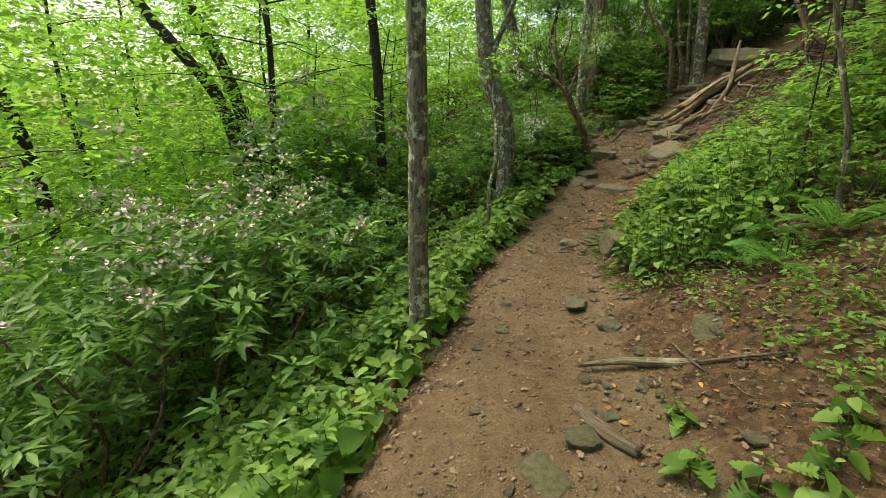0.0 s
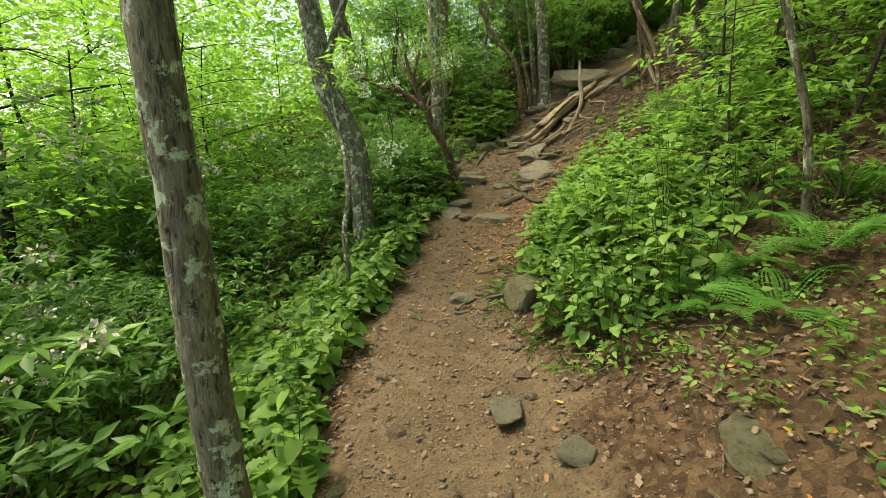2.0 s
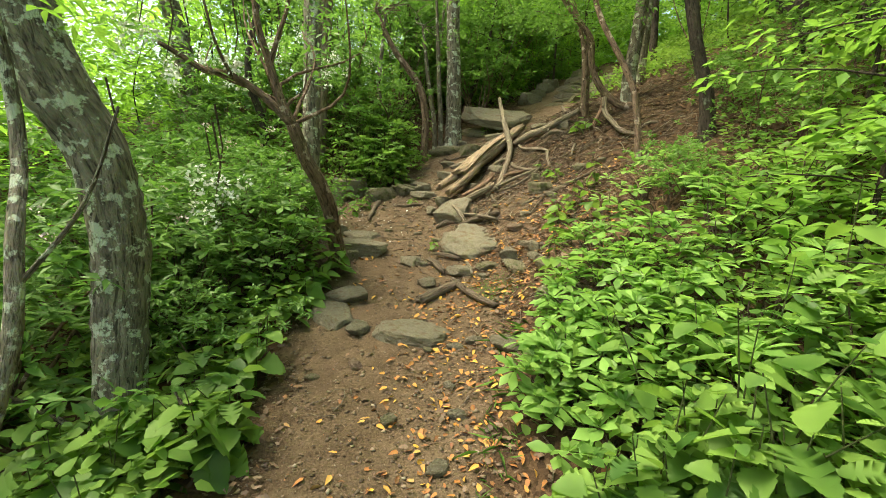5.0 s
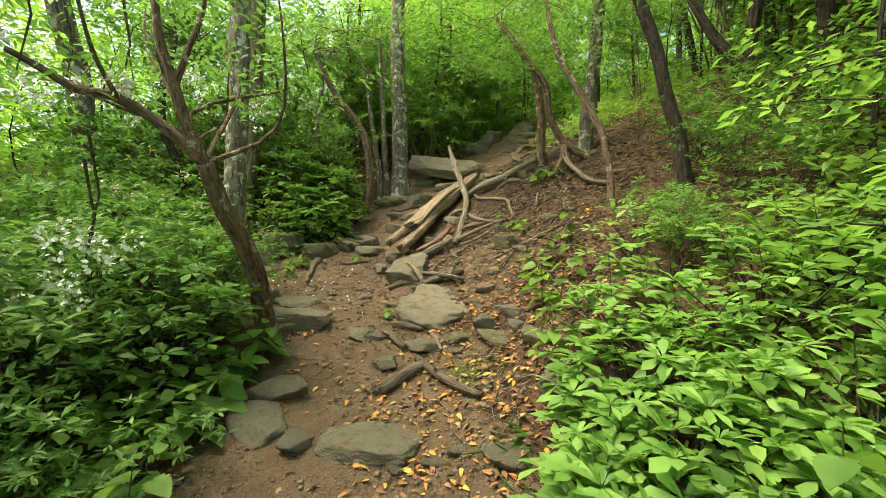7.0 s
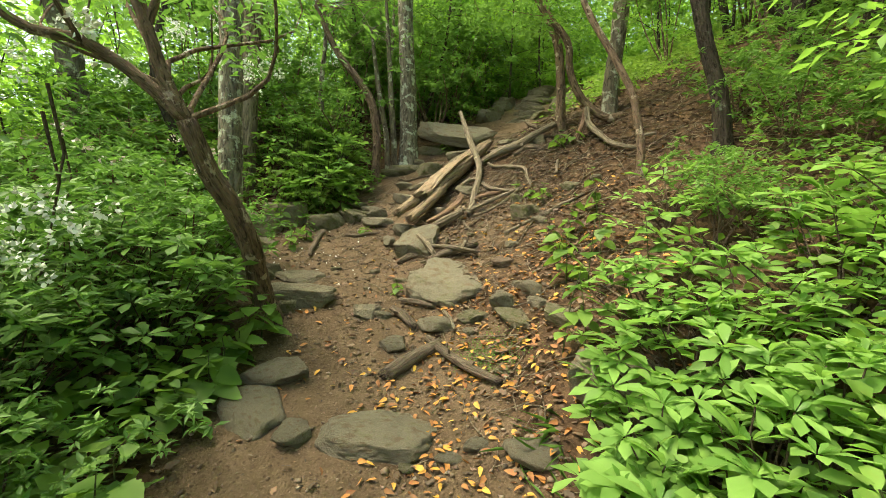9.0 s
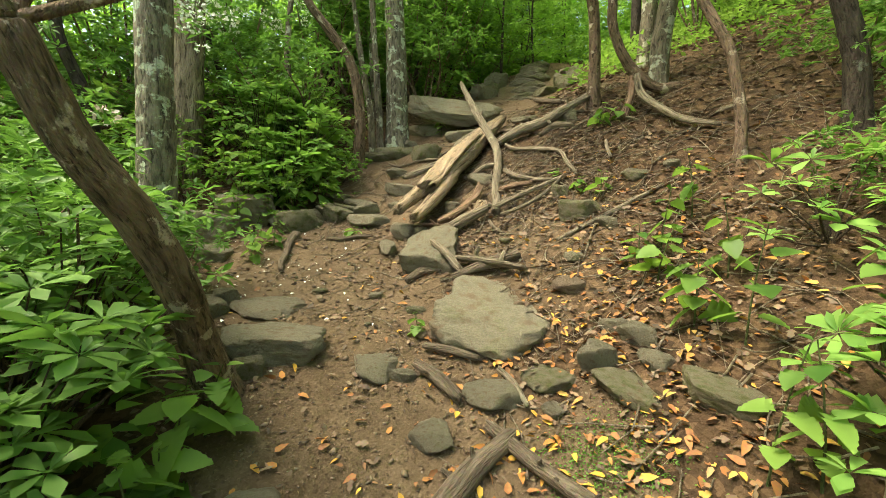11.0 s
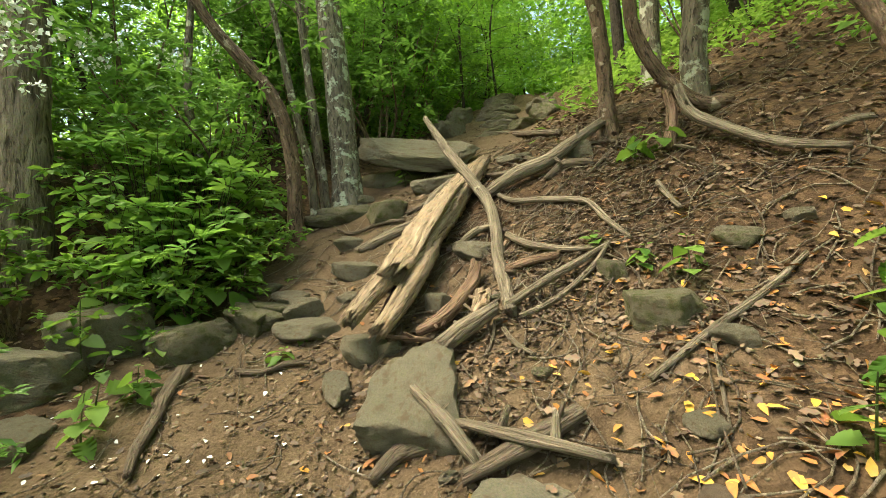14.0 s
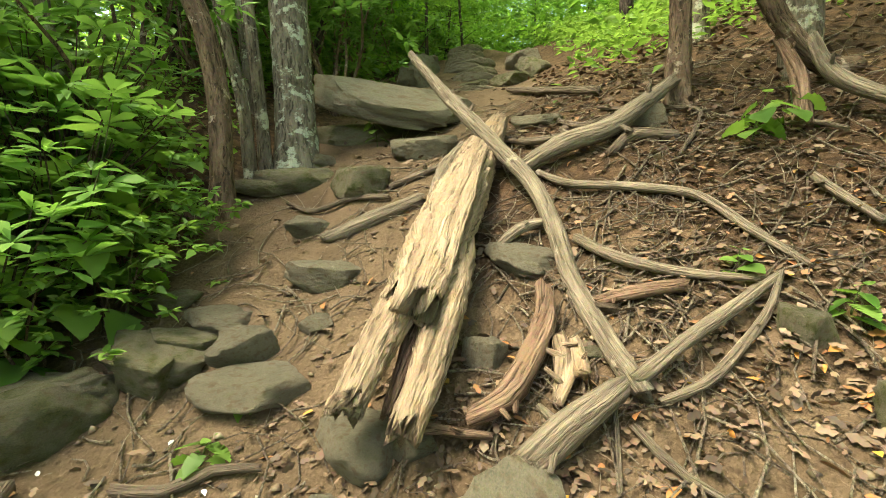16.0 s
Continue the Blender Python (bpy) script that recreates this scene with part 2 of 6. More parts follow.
EARTH = earth_material()
STONE = stone_material("sandstone", (0.15, 0.132, 0.086), (0.31, 0.275, 0.185), 0.64)
MOSSY = stone_material("mossy_sandstone", (0.14, 0.122, 0.072), (0.3, 0.265, 0.165), 0.82)
RUSTY = stone_material("rusty_sandstone", (0.14, 0.08, 0.05), (0.28, 0.18, 0.12), 0.4)
STONES = (STONE, MOSSY, RUSTY)
BARK = bark_material("grey_bark", (0.06, 0.049, 0.035), (0.25, 0.215, 0.16), (0.48, 0.49, 0.38), patches=0.55)
BARK_LICHEN = bark_material("lichened_bark", (0.055, 0.047, 0.036), (0.29, 0.26, 0.2), (0.5, 0.55, 0.44), patches=0.535, blotch=11.0)
BARK_DARK = bark_material("dark_bark", (0.022, 0.017, 0.013), (0.09, 0.07, 0.055), (0.16, 0.17, 0.14), patches=0.64)
BARK_RED = bark_material("reddish_laurel_bark", (0.072, 0.048, 0.034), (0.27, 0.185, 0.13), (0.47, 0.38, 0.3), ridge=16.0, patches=0.57, blotch=9.0)
BARK_PLATED = bark_material("furrowed_bark", (0.08, 0.06, 0.043), (0.31, 0.245, 0.185), (0.36, 0.31, 0.24), ridge=9.0, patches=0.66)
DEADWOOD = bark_material("weathered_wood", (0.11, 0.086, 0.06), (0.36, 0.3, 0.22), (0.42, 0.37, 0.28), ridge=24.0, patches=0.6, stretch=0.07, cracks=0.6)
PALEWOOD = bark_material("barkless_pale_wood", (0.17, 0.12, 0.077), (0.44, 0.34, 0.235), (0.33, 0.23, 0.14), ridge=13.0, patches=0.56, stretch=0.13, cracks=0.8)
ROOTWOOD = bark_material("root_bark", (0.08, 0.06, 0.043), (0.24, 0.19, 0.14), (0.3, 0.26, 0.19), ridge=22.0, patches=0.64, stretch=0.1, cracks=0.5)
ROTTEN = bark_material("reddish_rotten_wood", (0.12, 0.07, 0.045), (0.32, 0.215, 0.15), (0.26, 0.17, 0.11), ridge=20.0, patches=0.58, stretch=0.08)
HERB = leaf_material("herb_leaf", (0.045, 0.112, 0.024), (0.215, 0.355, 0.08), (0.29, 0.5, 0.07))
HERB_EACH = leaf_material("herb_leaf_single", (0.045, 0.112, 0.024), (0.215, 0.355, 0.08), (0.29, 0.5, 0.07), pieces=False)
WHORL = leaf_material("azalea_leaf", (0.085, 0.19, 0.04), (0.25, 0.43, 0.11), (0.28, 0.52, 0.08), gloss=0.38)
LAUREL = leaf_material("laurel_leaf", (0.06, 0.135, 0.032), (0.185, 0.325, 0.09), (0.2, 0.42, 0.06), thin=0.38, gloss=0.42)
FERN = leaf_material("fern_frond", (0.075, 0.19, 0.035), (0.16, 0.34, 0.08), (0.22, 0.48, 0.08))
CANOPY = leaf_material("tree_leaf", (0.085, 0.19, 0.028), (0.23, 0.42, 0.07), (0.44, 0.78, 0.1), thin=0.62, gloss=0.6)
CANOPY_DARK = leaf_material("shrub_leaf", (0.06, 0.135, 0.028), (0.21, 0.37, 0.08), (0.32, 0.6, 0.08), thin=0.52, gloss=0.5)
GRASS = leaf_material("grass_blade", (0.06, 0.14, 0.025), (0.15, 0.28, 0.06), (0.19, 0.42, 0.06))
STEM = bark_material("green_stem", (0.06, 0.085, 0.025), (0.13, 0.16, 0.06), (0.14, 0.13, 0.06), ridge=30.0, patches=0.66)
TWIG = bark_material("twig_bark", (0.05, 0.037, 0.026), (0.16, 0.12, 0.085), (0.22, 0.2, 0.15), ridge=40.0, patches=0.62)
BLOSSOM = litter_material("pale_blossom", ((0.0, (0.5, 0.36, 0.36)), (0.5, (0.62, 0.5, 0.49)), (1.0, (0.7, 0.62, 0.6))))
WHITE_BLOSSOM = litter_material("white_blossom", ((0.0, (0.75, 0.76, 0.7)), (1.0, (0.86, 0.86, 0.82))))
DRY = litter_material("dry_leaf", ((0.0, (0.04, 0.025, 0.015)), (0.4, (0.11, 0.07, 0.042)), (0.7, (0.15, 0.098, 0.06)), (0.92, (0.2, 0.138, 0.088)), (1.0, (0.24, 0.11, 0.04))))
CHIP = litter_material("stone_chip", ((0.0, (0.06, 0.04, 0.025)), (0.5, (0.15, 0.105, 0.065)), (0.85, (0.2, 0.145, 0.095)), (1.0, (0.28, 0.23, 0.165))))
GOLD = litter_material("fallen_yellow_leaf", ((0.0, (0.17, 0.075, 0.03)), (0.4, (0.29, 0.12, 0.035)), (0.7, (0.42, 0.19, 0.04)), (0.88, (0.5, 0.29, 0.042)), (1.0, (0.32, 0.19, 0.075))))


# --- builders ---
def mesh_of(name, verts, faces, mat, smooth=False):
    me = bpy.data.meshes.new(name)
    me.from_pydata([tuple(v) for v in verts] if not isinstance(verts, np.ndarray) else verts.tolist(), [], faces if isinstance(faces, list) else faces.tolist())
    me.materials.append(mat)
    if smooth:
        me.polygons.foreach_set("use_smooth", np.ones(len(me.polygons), bool))
    me.update()
    return me


def part(name, me, parent=None, label=""):
    ob = new(name, me)
    ob.parent = parent
    return tagged(ob, label)


def thing(name, place, label, category, group="", kind=""):
    ob = new(name)
    ob.empty_display_size = 0.1
    ob.location = place
    return tagged(ob, label, category, group, kind)


# leaf outlines: along, across, up; faces
OVATE = (np.array([(0, 0, 0), (.32, 0, -.03), (.7, 0, -.07), (1, 0, -.16), (.12, .3, .03), (.36, .44, .03), (.7, .26, -.03), (.12, -.3, .03), (.36, -.44, .03), (.7, -.26, -.03)]),
         [(0, 1, 4), (4, 1, 5), (5, 1, 2), (5, 2, 6), (6, 2, 3), (0, 7, 1), (7, 8, 1), (8, 2, 1), (8, 9, 2), (9, 3, 2)])
OBOVATE = (np.array([(0, 0, 0), (.45, 0, .03), (1, 0, -.1), (.3, .16, .04), (.7, .3, .02), (.3, -.16, .04), (.7, -.3, .02)]),
           [(0, 1, 3), (3, 1, 4), (4, 1, 2), (0, 5, 1), (5, 6, 1), (6, 2, 1)])
BROAD = (np.array([(0, 0, 0), (.42, 0, -.05), (1, 0, -.16), (.2, .42, .03), (.6, .34, 0), (.2, -.42, .03), (.6, -.34, 0)]),
         [(0, 1, 3), (3, 1, 4), (4, 1, 2), (0, 5, 1), (5, 6, 1), (6, 2, 1)])
KITE = (np.array([(0, 0, 0), (.42, .36, .05), (1, 0, -.1), (.42, -.36, .05)]), [(0, 2, 1), (0, 3, 2)])
LOBED = (np.array([(0, 0, 0), (.5, 0, 0), (1, 0, -.08), (.12, .16, .02), (.35, .5, .0), (.5, .24, .03), (.75, .36, -.04), (.12, -.16, .02), (.35, -.5, .0), (.5, -.24, .03), (.75, -.36, -.04)]),
         [(0, 1, 3), (3, 1, 5), (3, 5, 4), (5, 1, 2), (5, 2, 6), (0, 7, 1), (7, 9, 1), (7, 8, 9), (9, 2, 1), (9, 10, 2)])


def unit(a):
    return a / np.maximum(np.linalg.norm(a, axis=-1, keepdims=True), 1e-9)


def leaf_arrays(sprays, outline):
    """sprays: base, direction, face normal, length, breadth, one row a leaf."""
    P, D, N, L, W = sprays
    D = unit(D)
    S = unit(np.cross(N, D))
    N = np.cross(D, S)
    t = outline[0]
    v = P[:, None] + L[:, None, None] * (t[None, :, 0:1] * D[:, None] + t[None, :, 2:3] * N[:, None]) + W[:, None, None] * t[None, :, 1:2] * S[:, None]
    f = np.array(outline[1])[None] + (np.arange(len(P)) * len(t))[:, None, None]
    return v.reshape(-1, 3), f.reshape(-1, 3)


def fast_mesh(name, v, f, mat):
    """A mesh of triangles from arrays."""
    me = bpy.data.meshes.new(name)
    me.vertices.add(len(v))
    me.vertices.foreach_set("co", np.ascontiguousarray(v, np.float32).ravel())
    me.loops.add(f.size)
    me.loops.foreach_set("vertex_index", np.ascontiguousarray(f, np.int32).ravel())
    me.polygons.add(len(f))
    me.polygons.foreach_set("loop_start", np.arange(0, f.size, 3, dtype=np.int32))
    me.polygons.foreach_set("loop_total", np.full(len(f), 3, np.int32))
    me.materials.append(mat)
    me.update(calc_edges=True)
    return me


def leaves(name, sprays, outline, mat):
    return fast_mesh(name, *leaf_arrays(sprays, outline), mat)


def tubes(name, paths, mat, sides=4):
    """Thin stems, each a path of points and radii."""
    V, F, base = [], [], 0
    ang = np.arange(sides) * 2 * np.pi / sides
    for pts, rad in paths:
        pts, rad = np.asarray(pts, float), np.asarray(rad, float)
        tan = unit(np.gradient(pts, axis=0))
        ref = np.where(np.abs(tan[:, 2:3]) > 0.9, np.array([[1.0, 0, 0]]), np.array([[0, 0, 1.0]]))
        a = unit(np.cross(tan, ref))
        b = np.cross(tan, a)
        ring = pts[:, None] + rad[:, None, None] * (np.cos(ang)[None, :, None] * a[:, None] + np.sin(ang)[None, :, None] * b[:, None])
        V.append(ring.reshape(-1, 3))
        k = len(pts)
        i, j = np.meshgrid(np.arange(k - 1), np.arange(sides), indexing="ij")
        q = [i * sides + j, i * sides + (j + 1) % sides, (i + 1) * sides + (j + 1) % sides, (i + 1) * sides + j]
        q = [c.ravel() + base for c in q]
        F.append(np.stack([q[0], q[1], q[2]], 1))
        F.append(np.stack([q[0], q[2], q[3]], 1))
        base += k * sides
    v = np.concatenate(V)
    me = fast_mesh(name, v, np.concatenate(F), mat)
    me.attributes.new("grain", "FLOAT_VECTOR", "POINT").data.foreach_set("vector", v.astype(np.float32).ravel())
    return me


def curve_through(pts, n):
    """A smooth path of n points through a few."""
    pts = np.asarray(pts, float)
    d = np.concatenate([[0], np.cumsum(np.linalg.norm(np.diff(pts, axis=0), axis=1))])
    tan = np.gradient(pts, d, axis=0)
    s = np.linspace(0, d[-1], n)
    k = np.clip(np.searchsorted(d, s, side="right") - 1, 0, len(d) - 2)
    h = (d[k + 1] - d[k])[:, None]
    u = ((s - d[k]) / (d[k + 1] - d[k]))[:, None]
    return (2 * u**3 - 3 * u**2 + 1) * pts[k] + (u**3 - 2 * u**2 + u) * h * tan[k] + (-2 * u**3 + 3 * u**2) * pts[k + 1] + (u**3 - u**2) * h * tan[k + 1]


def wood(name, pts, radii, mat, seed=0, sides=12, knobs=0.12, flare=0.0, step=0.05, flat=1.0, ragged=0.0):
    """A trunk, limb, log or root: a tapering, uneven tube with closed ends, about its first point."""
    rng = np.random.default_rng(seed)
    length = np.linalg.norm(np.diff(np.asarray(pts, float), axis=0), axis=1).sum()
    n = int(np.clip(length / step, 4, 90))
    p = curve_through(pts, n)
    s = np.linspace(0, 1, n)
    r = np.interp(s, np.linspace(0, 1, len(radii)), radii)
    r = r * (1 + flare * np.exp(-s * length / 0.16))
    tan = unit(np.gradient(p, axis=0))
    a = unit(np.cross(tan, np.array([0.37, 0.21, 0.9]) if abs(tan[0, 2]) < 0.8 else np.array([1.0, 0.1, 0])))
    b = np.cross(tan, a)
    ang = np.arange(sides) * 2 * np.pi / sides
    u = ang / (2 * np.pi) * 5
    wob = np.zeros((n, sides))
    for k in range(1, 4):
        ph = rng.uniform(0, 6.28, 4)
        wob += np.sin(k * ang[None] + ph[0] + 1.5 * np.sin(s[:, None] * length * 2.0 * k + ph[1])) / k * 0.5
    wob += rng.normal(0, 0.35, (n, sides))
    rr = r[:, None] * (1 + knobs * wob)
    rr *= 1 + 0.5 * knobs * fbm(ang[None] * 2.2 * np.ones((n, 1)), s[:, None] * length * 9 + seed, seed % 50, 3)
    if flare:
        rr *= 1 + 0.2 * np.exp(-s * length / 0.12)[:, None] * np.sin(4 * ang + rng.uniform(0, 6))[None]
    away = np.zeros((n, sides))
    away[0], away[-1] = rng.uniform(-1, .9, sides) * r[0] * ragged, rng.uniform(-.9, 1.1, sides) * r[-1] * ragged
    ring = p[:, None] + away[..., None] * tan[:, None] + rr[..., None] * (np.cos(ang)[None, :, None] * a[:, None] + flat * np.sin(ang)[None, :, None] * b[:, None])
    v = np.concatenate([ring.reshape(-1, 3), p[:1] - tan[:1] * r[0] * 0.2, p[-1:] + tan[-1:] * r[-1] * 0.35])
    v = v - np.asarray(pts[0], float)
    i, j = np.meshgrid(np.arange(n - 1), np.arange(sides), indexing="ij")
    q = [(i * sides + j).ravel(), (i * sides + (j + 1) % sides).ravel(), ((i + 1) * sides + (j + 1) % sides).ravel(), ((i + 1) * sides + j).ravel()]
    j = np.arange(sides)
    e0 = np.stack([np.full(sides, n * sides), (j + 1) % sides, j], 1)
    e1 = np.stack([np.full(sides, n * sides + 1), (n - 1) * sides + j, (n - 1) * sides + (j + 1) % sides], 1)
    f = np.concatenate([np.stack(q[:3], 1), np.stack([q[0], q[2], q[3]], 1), e0, e1])
    me = fast_mesh(name, v, f, mat)
    me.polygons.foreach_set("use_smooth", np.ones(len(f), bool))
    mean = max(float(np.mean(radii)), 0.02)
    g = np.stack([np.broadcast_to(np.cos(ang) * mean, (n, sides)), np.broadcast_to(np.sin(ang) * mean, (n, sides)), np.broadcast_to((s * length)[:, None], (n, sides))], -1).reshape(-1, 3)
    g = np.concatenate([g, [[0, 0, 0], [0, 0, length]]]) + rng.uniform(0, 9, 3)
    me.attributes.new("grain", "FLOAT_VECTOR", "POINT").data.foreach_set("vector", g.astype(np.float32).ravel())
    return me


def stone_mesh(seed, mat, detail=3, cuts=9, rounding=0.022):
    """An angular stone of unit size: a ball cut by planes, worn and pitted."""
    rng = np.random.default_rng(seed)
    bm = bmesh.new()
    bmesh.ops.create_icosphere(bm, subdivisions=detail, radius=1)
    d = np.array([v.co[:] for v in bm.verts])
    nrm = unit(rng.normal(size=(cuts, 3)))
    nrm = np.concatenate([nrm, [[0, 0, 1], [0.12, 0.05, 0.99]], unit(rng.normal(size=(4, 3)) * np.array([1, 1, 0.15]))])
    dist = rng.uniform(0.62, 0.95, len(nrm))
    dist[cuts:cuts + 2] = 0.62
    k = np.maximum(d @ nrm.T, 1e-3)
    reach = (dist / k)
    r = -rounding * np.log(np.exp(-np.minimum(reach, 3) / rounding).sum(1))
    p = d * np.minimum(r, 1.15)[:, None]
    ph = rng.uniform(0, 50, 3)
    p *= (1 + 0.09 * fbm(p[:, 0] * 3 + ph[0] + p[:, 2] * 2, p[:, 1] * 3 + ph[1] - p[:, 2], 5) + 0.05 * fbm(p[:, 0] * 9 + ph[2], p[:, 1] * 9 + p[:, 2] * 9, 8, 2))[:, None]
    p[:, 2] += 0.02 * np.sign(fbm(p[:, 0] * 1.5 + ph[0], p[:, 1] * 1.5, 3, 2))
    p /= np.abs(p).max(0)
    f = np.array([[v.index for v in fc.verts] for fc in bm.faces])
    bm.free()
    me = fast_mesh("rock", p, f, mat)
    me.polygons.foreach_set("use_smooth", np.ones(len(f), bool))
    me.set_sharp_from_angle(angle=radians(38))
    return me


# --- the ground, one sheet ---
def ground_sheet():
    def axis(a, b, step, far):
        core = np.arange(a, b + step / 2, step)
        out = np.cumsum(step * 1.16 ** np.arange(1, 60))
        out = out[out < far]
        return np.concatenate([(a - out)[::-1], core, b + out])
    xs, ys = axis(-1.5, 8.0, 0.05, 260), axis(0.2, 12.0, 0.05, 260)
    X, Y = np.meshgrid(xs, ys)
    h = heights(X, Y)
    d = terrain(X, Y)[1]
    nx, ny = len(xs), len(ys)
    v = np.stack([X.ravel(), Y.ravel(), h], 1)
    i, j = np.meshgrid(np.arange(ny - 1), np.arange(nx - 1), indexing="ij")
    a = (i * nx + j).ravel()
    f = np.concatenate([np.stack([a, a + 1, a + nx + 1], 1), np.stack([a, a + nx + 1, a + nx], 1)])
    me = fast_mesh("ground", v, f, EARTH)
    me.polygons.foreach_set("use_smooth", np.ones(len(f), bool))
    att = me.attributes.new("trodden", "FLOAT", "POINT")
    # trodden between the path's edges, and the bare place by the log
    x, y = X.ravel(), Y.ravel()
    inside = np.minimum(x - left_edge(y), right_edge(y) - x)
    inside = np.where(y > 7.2, 0.9 - np.abs(d) * 1.1, np.where(y < 3.4, np.minimum(inside, 0.75 - (x - 0.6) * 0.9), inside))
    bare = 0.75 * np.exp(-((x - 4.4) ** 2 + (y - 8.5) ** 2) / 1.6)
    att.data.foreach_set("value", np.clip(np.maximum(0.35 + inside * 1.6, bare), 0, 1).astype(np.float32))
    return tagged(new("ground", me), "brown trodden earth path through a steep leaf-littered wooded slope", "ground", kind="structure")


ground_sheet()


# --- stones ---
STONE_SHAPES = [[stone_mesh(10 * k + n, mat, 4 if n < 5 else 5) for n in range(7)] for k, mat in enumerate(STONES)]
ROCK_WORDS = ("grey-brown angular sandstone rock bedded in the earth path", "moss-stained brown sandstone rock set in the bank",
              "reddish-brown weathered sandstone rock lying on leaf litter")
rock_count = [0]


def rock(x, y, w, d, h, yaw, kind, sink=0.0, tip=(0, 0), label=""):
    n = rock_count[0] = rock_count[0] + 1
    shape = STONE_SHAPES[kind][n % 5 if w < 0.4 else 5 + n % 2]
    ob = new("rock", shape)
    h *= 1.25
    half = max(h * 0.75, 0.28 * min(w, d))
    if not any(tip):
        tip = (8 + 6 * math.sin(n * 2.3), 7 * math.cos(n * 1.7))
    w, d = w * 1.12, d * 1.25
    ob.matrix_world = pose(x, y, ground(x, y) + h - half - sink, tip[0], tip[1], yaw) @ Matrix.Diagonal((w / 2, d / 2, half, 1))
    return tagged(ob, label or ROCK_WORDS[kind], "rock", "rocks along the path")


rock(2.71, 7.01, 0.57, 0.32, 0.10, -35, 0)
rock(2.55, 7.72, 0.38, 0.21, 0.12, -24, 0)
rock(2.35, 7.52, 0.32, 0.34, 0.07, -22, 0)
rock(2.42, 7.24, 0.17, 0.17, 0.06, -26, 0)
rock(3.06, 6.33, 0.26, 0.14, 0.06, -54, 0)
rock_count[0] += 1
rock_count[0] += 1
rock(3.04, 8.49, 0.49, 0.27, 0.13, -26, 0)
rock(2.89, 8.40, 0.15, 0.08, 0.10, -24, 1)
rock(3.38, 8.10, 0.23, 0.26, 0.05, -37, 0)
rock(3.42, 7.93, 0.13, 0.08, 0.05, -41, 0)
rock(3.26, 7.58, 0.18, 0.15, 0.08, -44, 0)
rock(3.56, 7.51, 0.24, 0.16, 0.08, -51, 0)
rock(3.87, 7.19, 0.16, 0.09, 0.12, -63, 0)
rock(3.96, 6.98, 0.14, 0.09, 0.06, -69, 0)
rock(4.11, 7.21, 0.15, 0.08, 0.05, -65, 0)
rock(4.30, 7.55, 0.17, 0.14, 0.06, -60, 2)
rock(4.31, 9.09, 0.13, 0.25, 0.09, -40, 0)
rock(3.33, 10.50, 0.78, 0.43, 0.30, -12, 0)
rock(3.79, 10.51, 0.51, 0.28, 0.28, -19, 0)
rock(4.13, 10.21, 0.49, 0.27, 0.14, -26, 0)
rock(4.45, 10.05, 0.27, 0.36, 0.12, -32, 1)
rock(2.92, 9.06, 0.30, 0.17, 0.12, -9, 0)
rock(3.07, 9.10, 0.16, 0.09, 0.10, -13, 0)
rock(3.23, 8.87, 0.39, 0.22, 0.06, -19, 0)
rock(3.33, 9.98, 0.28, 0.37, 0.10, -14, 0)
rock(4.92, 7.82, 0.33, 0.19, 0.14, -72, 1)
rock(4.51, 7.63, 0.12, 0.08, 0.05, -73, 0)
rock(4.05, 7.09, 0.16, 0.09, 0.08, -89, 0)
rock(5.32, 7.59, 0.18, 0.10, 0.06, -79, 0)
rock(5.29, 7.60, 0.19, 0.11, 0.07, -90, 1)
rock(5.40, 7.38, 0.12, 0.08, 0.05, -96, 0)
rock(4.51, 7.63, 0.08, 0.08, 0.05, -89, 0)
rock(4.82, 7.58, 0.14, 0.08, 0.05, -91, 0)
rock(4.13, 10.08, 0.43, 0.24, 0.18, -18, 1)
rock(4.46, 10.04, 0.37, 0.25, 0.10, -28, 1)
rock(4.58, 10.03, 0.30, 0.19, 0.08, -31, 1)
rock(4.55, 9.63, 0.37, 0.20, 0.10, -38, 0)
rock(4.63, 9.78, 0.23, 0.13, 0.12, -37, 0)
rock(4.54, 9.17, 0.24, 0.19, 0.12, -51, 0)
rock(5.08, 9.78, 0.35, 0.19, 0.10, -47, 0)
rock(4.87, 9.65, 0.14, 0.11, 0.05, -45, 0)
rock(5.73, 10.07, 0.39, 0.22, 0.16, -52, 1)
rock(5.32, 10.14, 0.23, 0.13, 0.08, -45, 0)
rock(4.72, 10.02, 0.28, 0.16, 0.07, -35, 0)
rock(4.68, 10.32, 0.24, 0.13, 0.07, -29, 1)
rock(5.74, 10.62, 0.53, 0.29, 0.12, -44, 1)
rock(5.98, 10.72, 0.29, 0.16, 0.10, -46, 0)
rock(5.59, 10.72, 0.44, 0.25, 0.08, -41, 1)
rock(6.21, 9.98, 0.46, 0.26, 0.12, -59, 0)
rock(4.88, 8.93, 0.14, 0.08, 0.10, -67, 0)
rock(5.11, 8.08, 0.15, 0.08, 0.10, -102, 1)
rock(6.40, 9.23, 0.31, 0.22, 0.07, -73, 0)
rock(6.14, 8.60, 0.21, 0.11, 0.11, -85, 0)
rock(5.26, 8.94, 0.29, 0.16, 0.08, -72, 0)
rock(8.62, 10.21, 0.49, 0.75, 0.10, -70, 1)
rock(4.60, 9.02, 0.14, 0.08, 0.06, -58, 0)
rock(1.33, 3.16, 0.2, 0.14, 0.05, 10, 0)
rock(1.19, 3.62, 0.3, 0.2, 0.07, 30, 0)
rock(0.5, 1.68, 0.3, 0.3, 0.06, -10, 1, 0.02)
rock(0.72, 1.93, 0.2, 0.16, 0.08, 25, 1)
